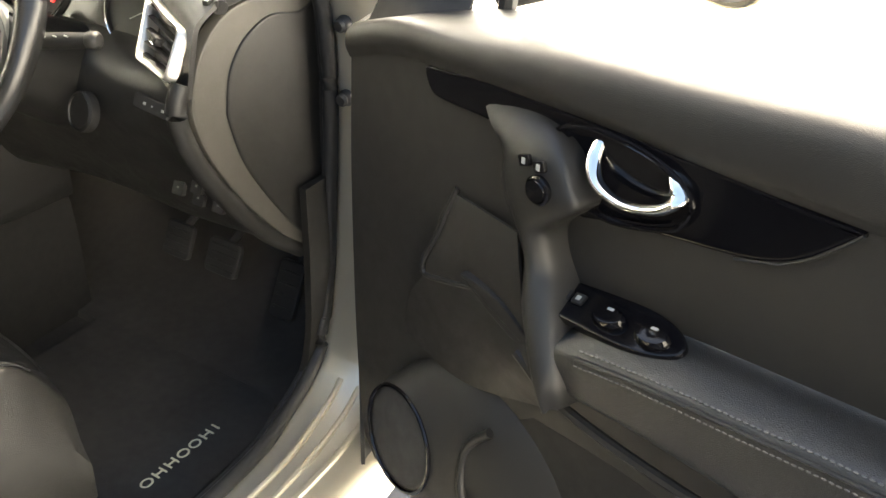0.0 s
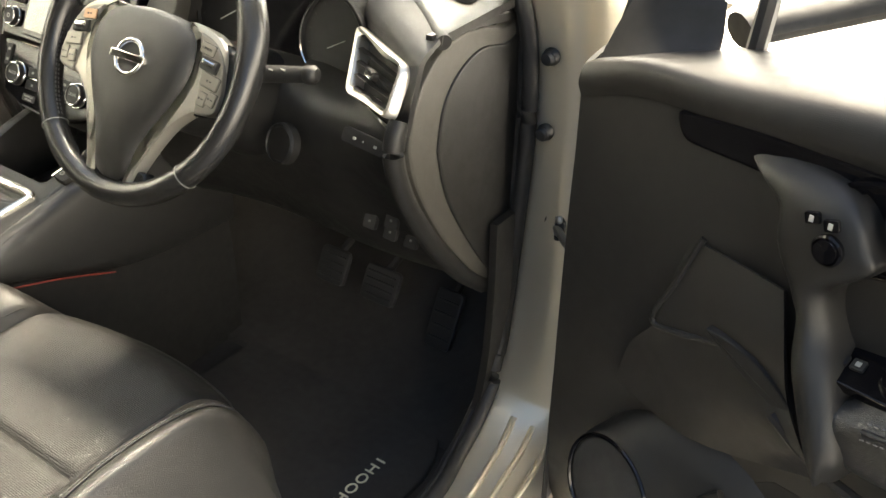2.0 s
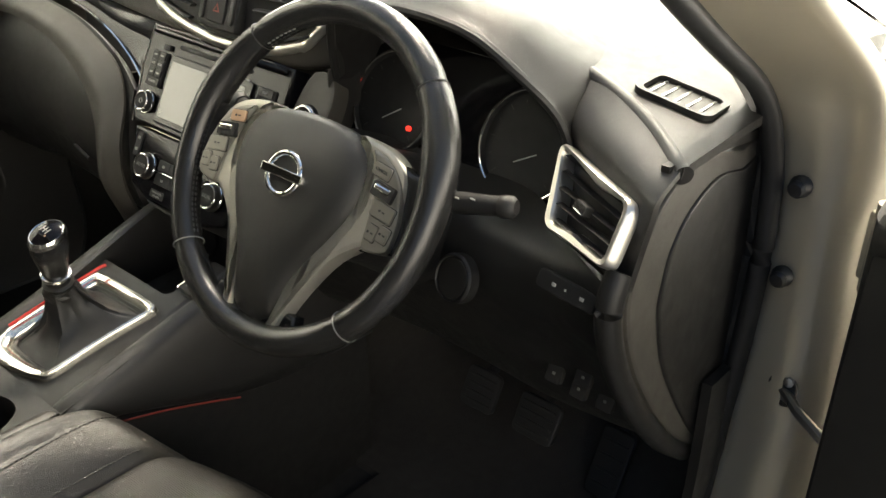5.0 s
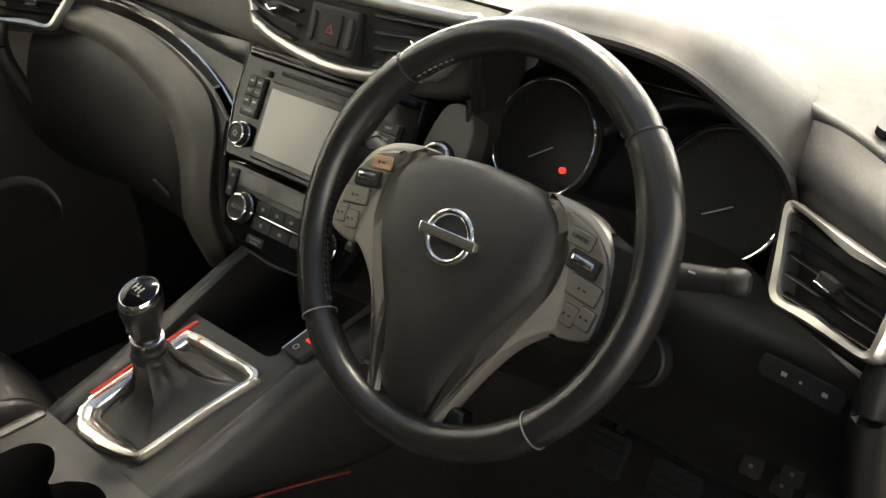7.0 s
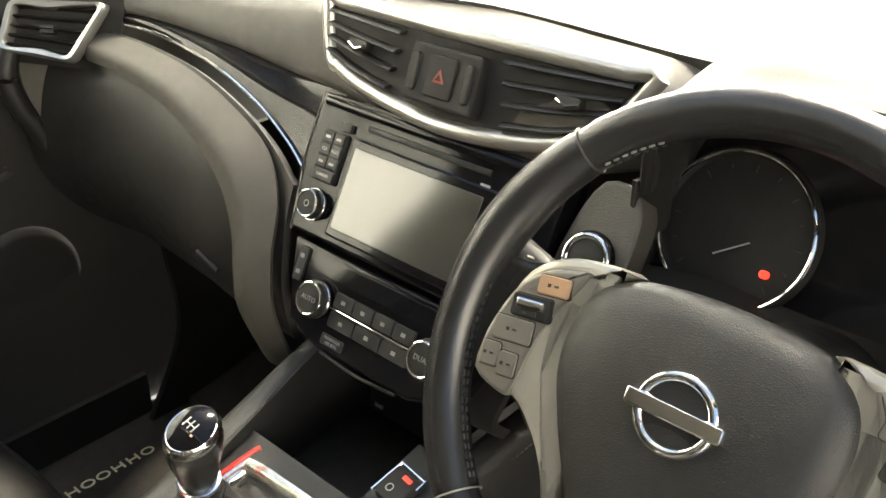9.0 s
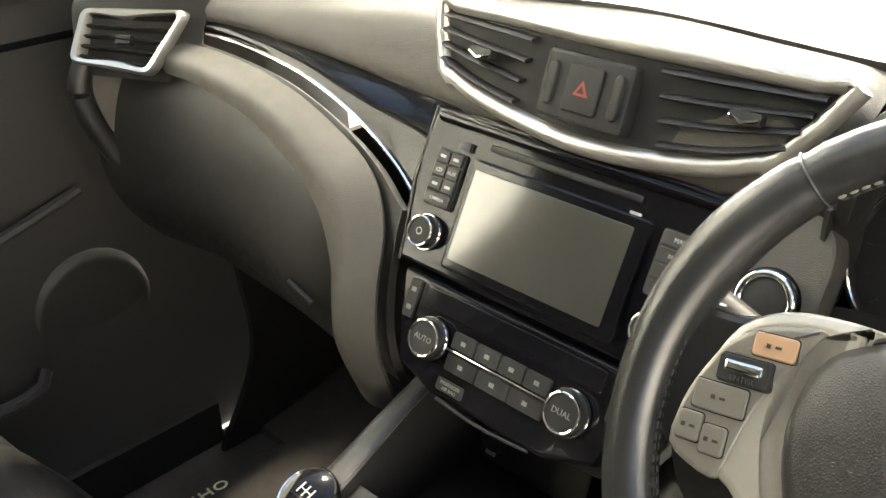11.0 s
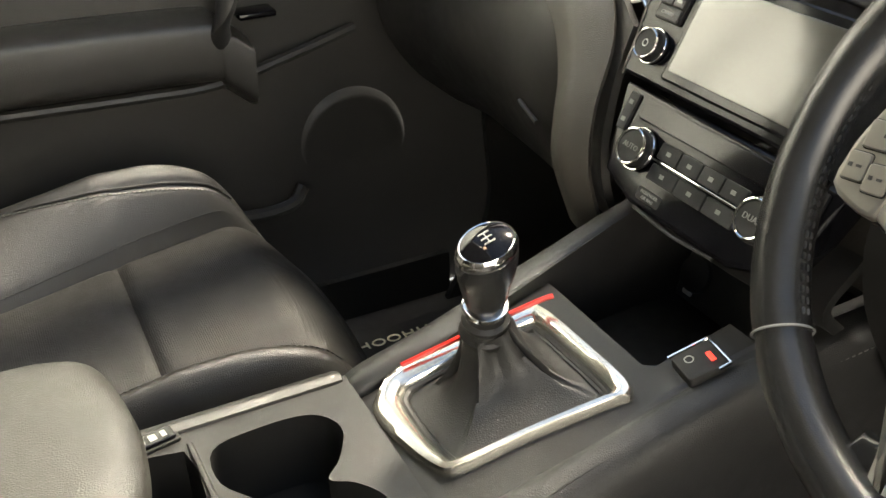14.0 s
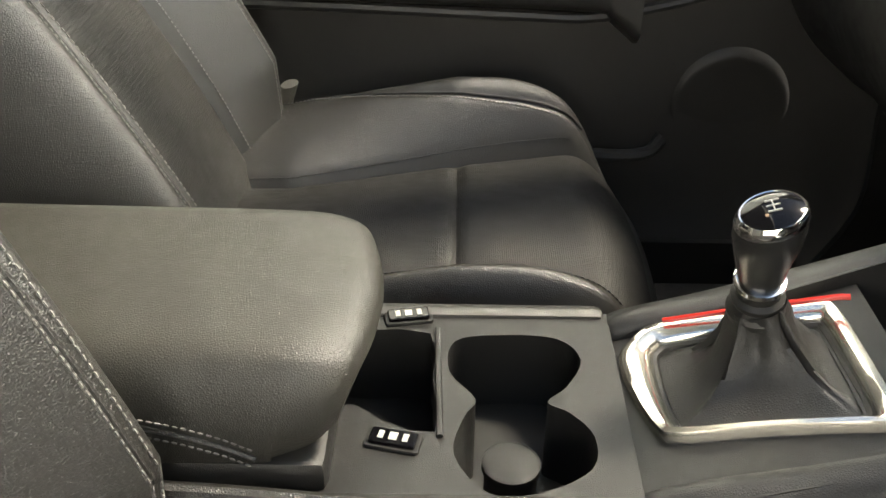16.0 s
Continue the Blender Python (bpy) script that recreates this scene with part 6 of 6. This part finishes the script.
    for r, z, dx in ((0.066, 0.002, 0), (0.073, 0.0, 0), (0.079, -0.006, 0.004), (0.090, -0.014, 0.014), (0.108, -0.027, 0.034), (0.132, -0.045, 0.056), (0.155, -0.075, 0.072)):
        rows.append([(r * math.cos(a) * 0.96 + dx, r * math.sin(a) * (1.0 if math.sin(a) > 0 else 0.94), z) for a in [2 * math.pi * k / 56 for k in range(56)]])
    pod = part("speaker_pod", skin(rows, close_v=True, m=mp), HARD, t, "bulging black speaker pod")
    part("speaker_grille", lathe([(0.0675, -0.004), (0.066, 0.0005), (0.05, 0.003), (0.02, 0.0045), (0.001, 0.005)], 48, mp), CLOTH, pod, "black speaker grille")
    part("speaker_ring", tube([(0.069 * math.cos(a), 0.069 * math.sin(a), 0.002) for a in [2 * math.pi * k / 48 for k in range(48)]], 0.0028, 6, True, m=mp), GLASSY, pod)
    # pocket crease, bottle holder and map pocket
    part("pocket_edge", tube([DOOR @ Vector(q) for q in cr([Vector(q) for q in ((0.205, 0.965, 0.034), (0.185, 0.90, 0.044), (0.172, 0.868, 0.050), (0.176, 0.850, 0.052), (0.21, 0.858, 0.054), (0.255, 0.870, 0.050))], 5)], 0.0035, 8), HARD, t, "moulded crease")
    part("upper_pocket", dsheet([[(0.19, 0.955, 0.030), (0.25, 0.965, 0.045), (0.31, 0.965, 0.050)], [(0.180, 0.90, 0.040), (0.24, 0.905, 0.052), (0.33, 0.91, 0.060)], [(0.176, 0.853, 0.050), (0.24, 0.865, 0.050), (0.345, 0.86, 0.060)], [(0.14, 0.80, 0.040), (0.24, 0.81, 0.050), (0.38, 0.83, 0.075)], [(0.12, 0.73, 0.032), (0.24, 0.73, 0.045), (0.40, 0.80, 0.060)]], 5, 5, 0.004), SOFT, t)
    # Raised dark patch standing in for the shaded hollow behind the pull.
    part("grip_shade_patch", slab(smooth2([(0.245, 0.890), (0.30, 0.885), (0.345, 0.860), (0.350, 0.845), (0.325, 0.848), (0.275, 0.870)], 4), 0.040, 0.064, 0.002, 0, DOOR), MATT, t)
    lip = [(0.300, 0.700, 0.060), (0.278, 0.672, 0.068), (0.274, 0.635, 0.076), (0.290, 0.598, 0.086), (0.33, 0.575, 0.092), (0.42, 0.568, 0.092), (0.60, 0.57, 0.088), (0.80, 0.575, 0.080), (1.02, 0.58, 0.060)]
    part("bin_lip", tube([DOOR @ q for q in cr([Vector(q) for q in lip], 6)], 0.006, 10), HARD, t, "door bin lip")
    part("bin_front", dsheet([[(a, z, b) for a, z, b in lip[2:]], [(a, z - 0.07, b - 0.004) for a, z, b in lip[2:]], [(a, 0.45, 0.03) for a, z, b in lip[2:]]], 5, 4, 0.004), HARD, t)
    # Flat dark plate; its colour stands in for shade inside the bin.
    part("bin_shade_patch", slab([(0.285, 0.69), (0.34, 0.735), (0.45, 0.745), (1.0, 0.74), (1.0, 0.58), (0.30, 0.585)], 0.030, 0.034, 0.001, 0, DOOR), MATT, t)
    part("lower_crease", tube([DOOR @ Vector(q) for q in cr([Vector(q) for q in ((0.335, 0.84, 0.066), (0.40, 0.815, 0.070), (0.52, 0.800, 0.062), (0.70, 0.805, 0.055), (1.0, 0.82, 0.045))], 6)], 0.006, 8), SOFT, t)
    for z in (1.02, 0.62):
        part("hinge", join(rbox((-0.01, z, -0.05), (0.05, 0.07, 0.02), 0.004, DOOR), tube([DOOR @ Vector((-0.02, z - 0.045, -0.045)), DOOR @ Vector((-0.02, z + 0.045, -0.045))], 0.010, 10)), PAINT, t, "painted door hinge")
    g = part("door_glass", dsheet([[(a, z, -0.105) for a in (0.16, 0.5, 1.0)] for z in (1.05, 1.085)], 2, 3, 0.003), GLASS, t)
    return t


driver_door()


# ---- passenger door, shut ----
def passenger_door():
    t = thing("passenger_door", "closed passenger door with dark trim and padded armrest", "car door", (-0.8, -0.3, 0.4))
    Y = (0.64, 0.20, 0.0, -0.25, -0.55, -0.85)
    rows = [[(x, y, z) for y in Y] for x, z in ((-0.735, 1.10), (-0.765, 1.06), (-0.775, 0.95), (-0.775, 0.80), (-0.765, 0.62), (-0.745, 0.45), (-0.700, 0.34))]
    part("trim_panel", sheet(rows, 4, 4, 0.01), SOFT, t, "black door trim panel")
    part("outer_skin", sheet([[(x, y, z) for y in Y] for x, z in ((-0.80, 1.10), (-0.86, 0.9), (-0.87, 0.7), (-0.84, 0.42))], 4, 4, 0.005), PAINT, t)
    rows = []
    for y, dz in ((-0.03, -0.05), (-0.07, -0.016), (-0.10, -0.004), (-0.30, 0.004), (-0.55, 0.010), (-0.85, 0.012)):
        rows.append([(-0.772, y, 0.858 + dz), (-0.745, y, 0.858 + dz), (-0.712, y, 0.852 + dz), (-0.702, y, 0.842 + dz), (-0.704, y, 0.80 + dz), (-0.712, y, 0.775 + dz), (-0.75, y, 0.76 + dz)])
    ar = part("armrest", sheet(rows, 5, 4, 0.006), LEATHER, t, "padded armrest catching the light")
    stitches([(-0.7035, y, 0.847 + dz) for y, dz in ((-0.10, -0.004), (-0.30, 0.004), (-0.55, 0.010), (-0.8, 0.012))], THREAD, ar, 0.006, 0.001)
    part("pull_handle", tube(cr([(-0.715, -0.075, 0.80), (-0.700, -0.070, 0.85), (-0.705, -0.045, 0.91), (-0.72, -0.01, 0.98), (-0.755, 0.03, 1.04)], 6), [0.016] * 8 + [0.018] * 9 + [0.02] * 8, 12, False, 0.7), HARD, t, "black pull handle")
    part("switch_pack", rbox((-0.735, -0.015, 0.846), (0.04, 0.055, 0.010), 0.004), PIANO, t)
    part("lower_crease", tube(cr([(-0.725, -0.85, 0.775), (-0.722, -0.5, 0.768), (-0.720, -0.20, 0.757), (-0.722, -0.09, 0.755), (-0.735, 0.02, 0.772), (-0.755, 0.14, 0.795)], 6), 0.008, 8), SOFT, t, "moulded crease")
    part("gloss_strip", sheet([[(-0.770, y, z) for y in (0.25, 0.0, -0.3, -0.5)] for z in (1.0, 1.05)], 3, 4, 0.006), PIANO, t)
    part("speaker_pod", lathe([(0.115, -0.03), (0.100, -0.008), (0.088, 0.001), (0.082, 0.0025), (0.076, 0.001), (0.05, 0.002), (0.001, 0.003)], 40, frame3((-0.759, 0.13, 0.60), (0, 1, 0), (0, 0, 1))), SOFT, t, "black speaker pod")
    part("bin_lip", tube(cr([(-0.70, 0.02, 0.58), (-0.690, -0.02, 0.555), (-0.690, -0.20, 0.56), (-0.69, -0.8, 0.57)], 5), 0.010, 8), HARD, t)
    part("window_frame", tube(cr([(-0.70, 0.35, 1.11), (-0.68, 0.22, 1.22), (-0.645, 0.04, 1.35), (-0.60, -0.2, 1.475), (-0.58, -0.42, 1.52), (-0.565, -0.9, 1.535)], 5), 0.016, 8), RUBBER, t)
    part("upper_pad", sheet([[(x, y, z) for y in Y] for x, z in ((-0.755, 1.06), (-0.735, 1.085), (-0.76, 1.11), (-0.80, 1.11))], 4, 4, 0.005), SOFT, t)
    g = part("door_glass", sheet([[(-0.80 + 0.20 * f + 0.0, y, 1.09 + 0.43 * f) for y in ((0.34, 0.0, -0.5, -0.85) if f == 0 else (0.1, -0.2, -0.5, -0.85) if f == 0.5 else (-0.35, -0.5, -0.7, -0.85))] for f in (0, 0.5, 1)], 3, 3, 0.003), GLASS, t)
    g.visible_shadow = False
    t.location.x -= 0.05
    return t


passenger_door()
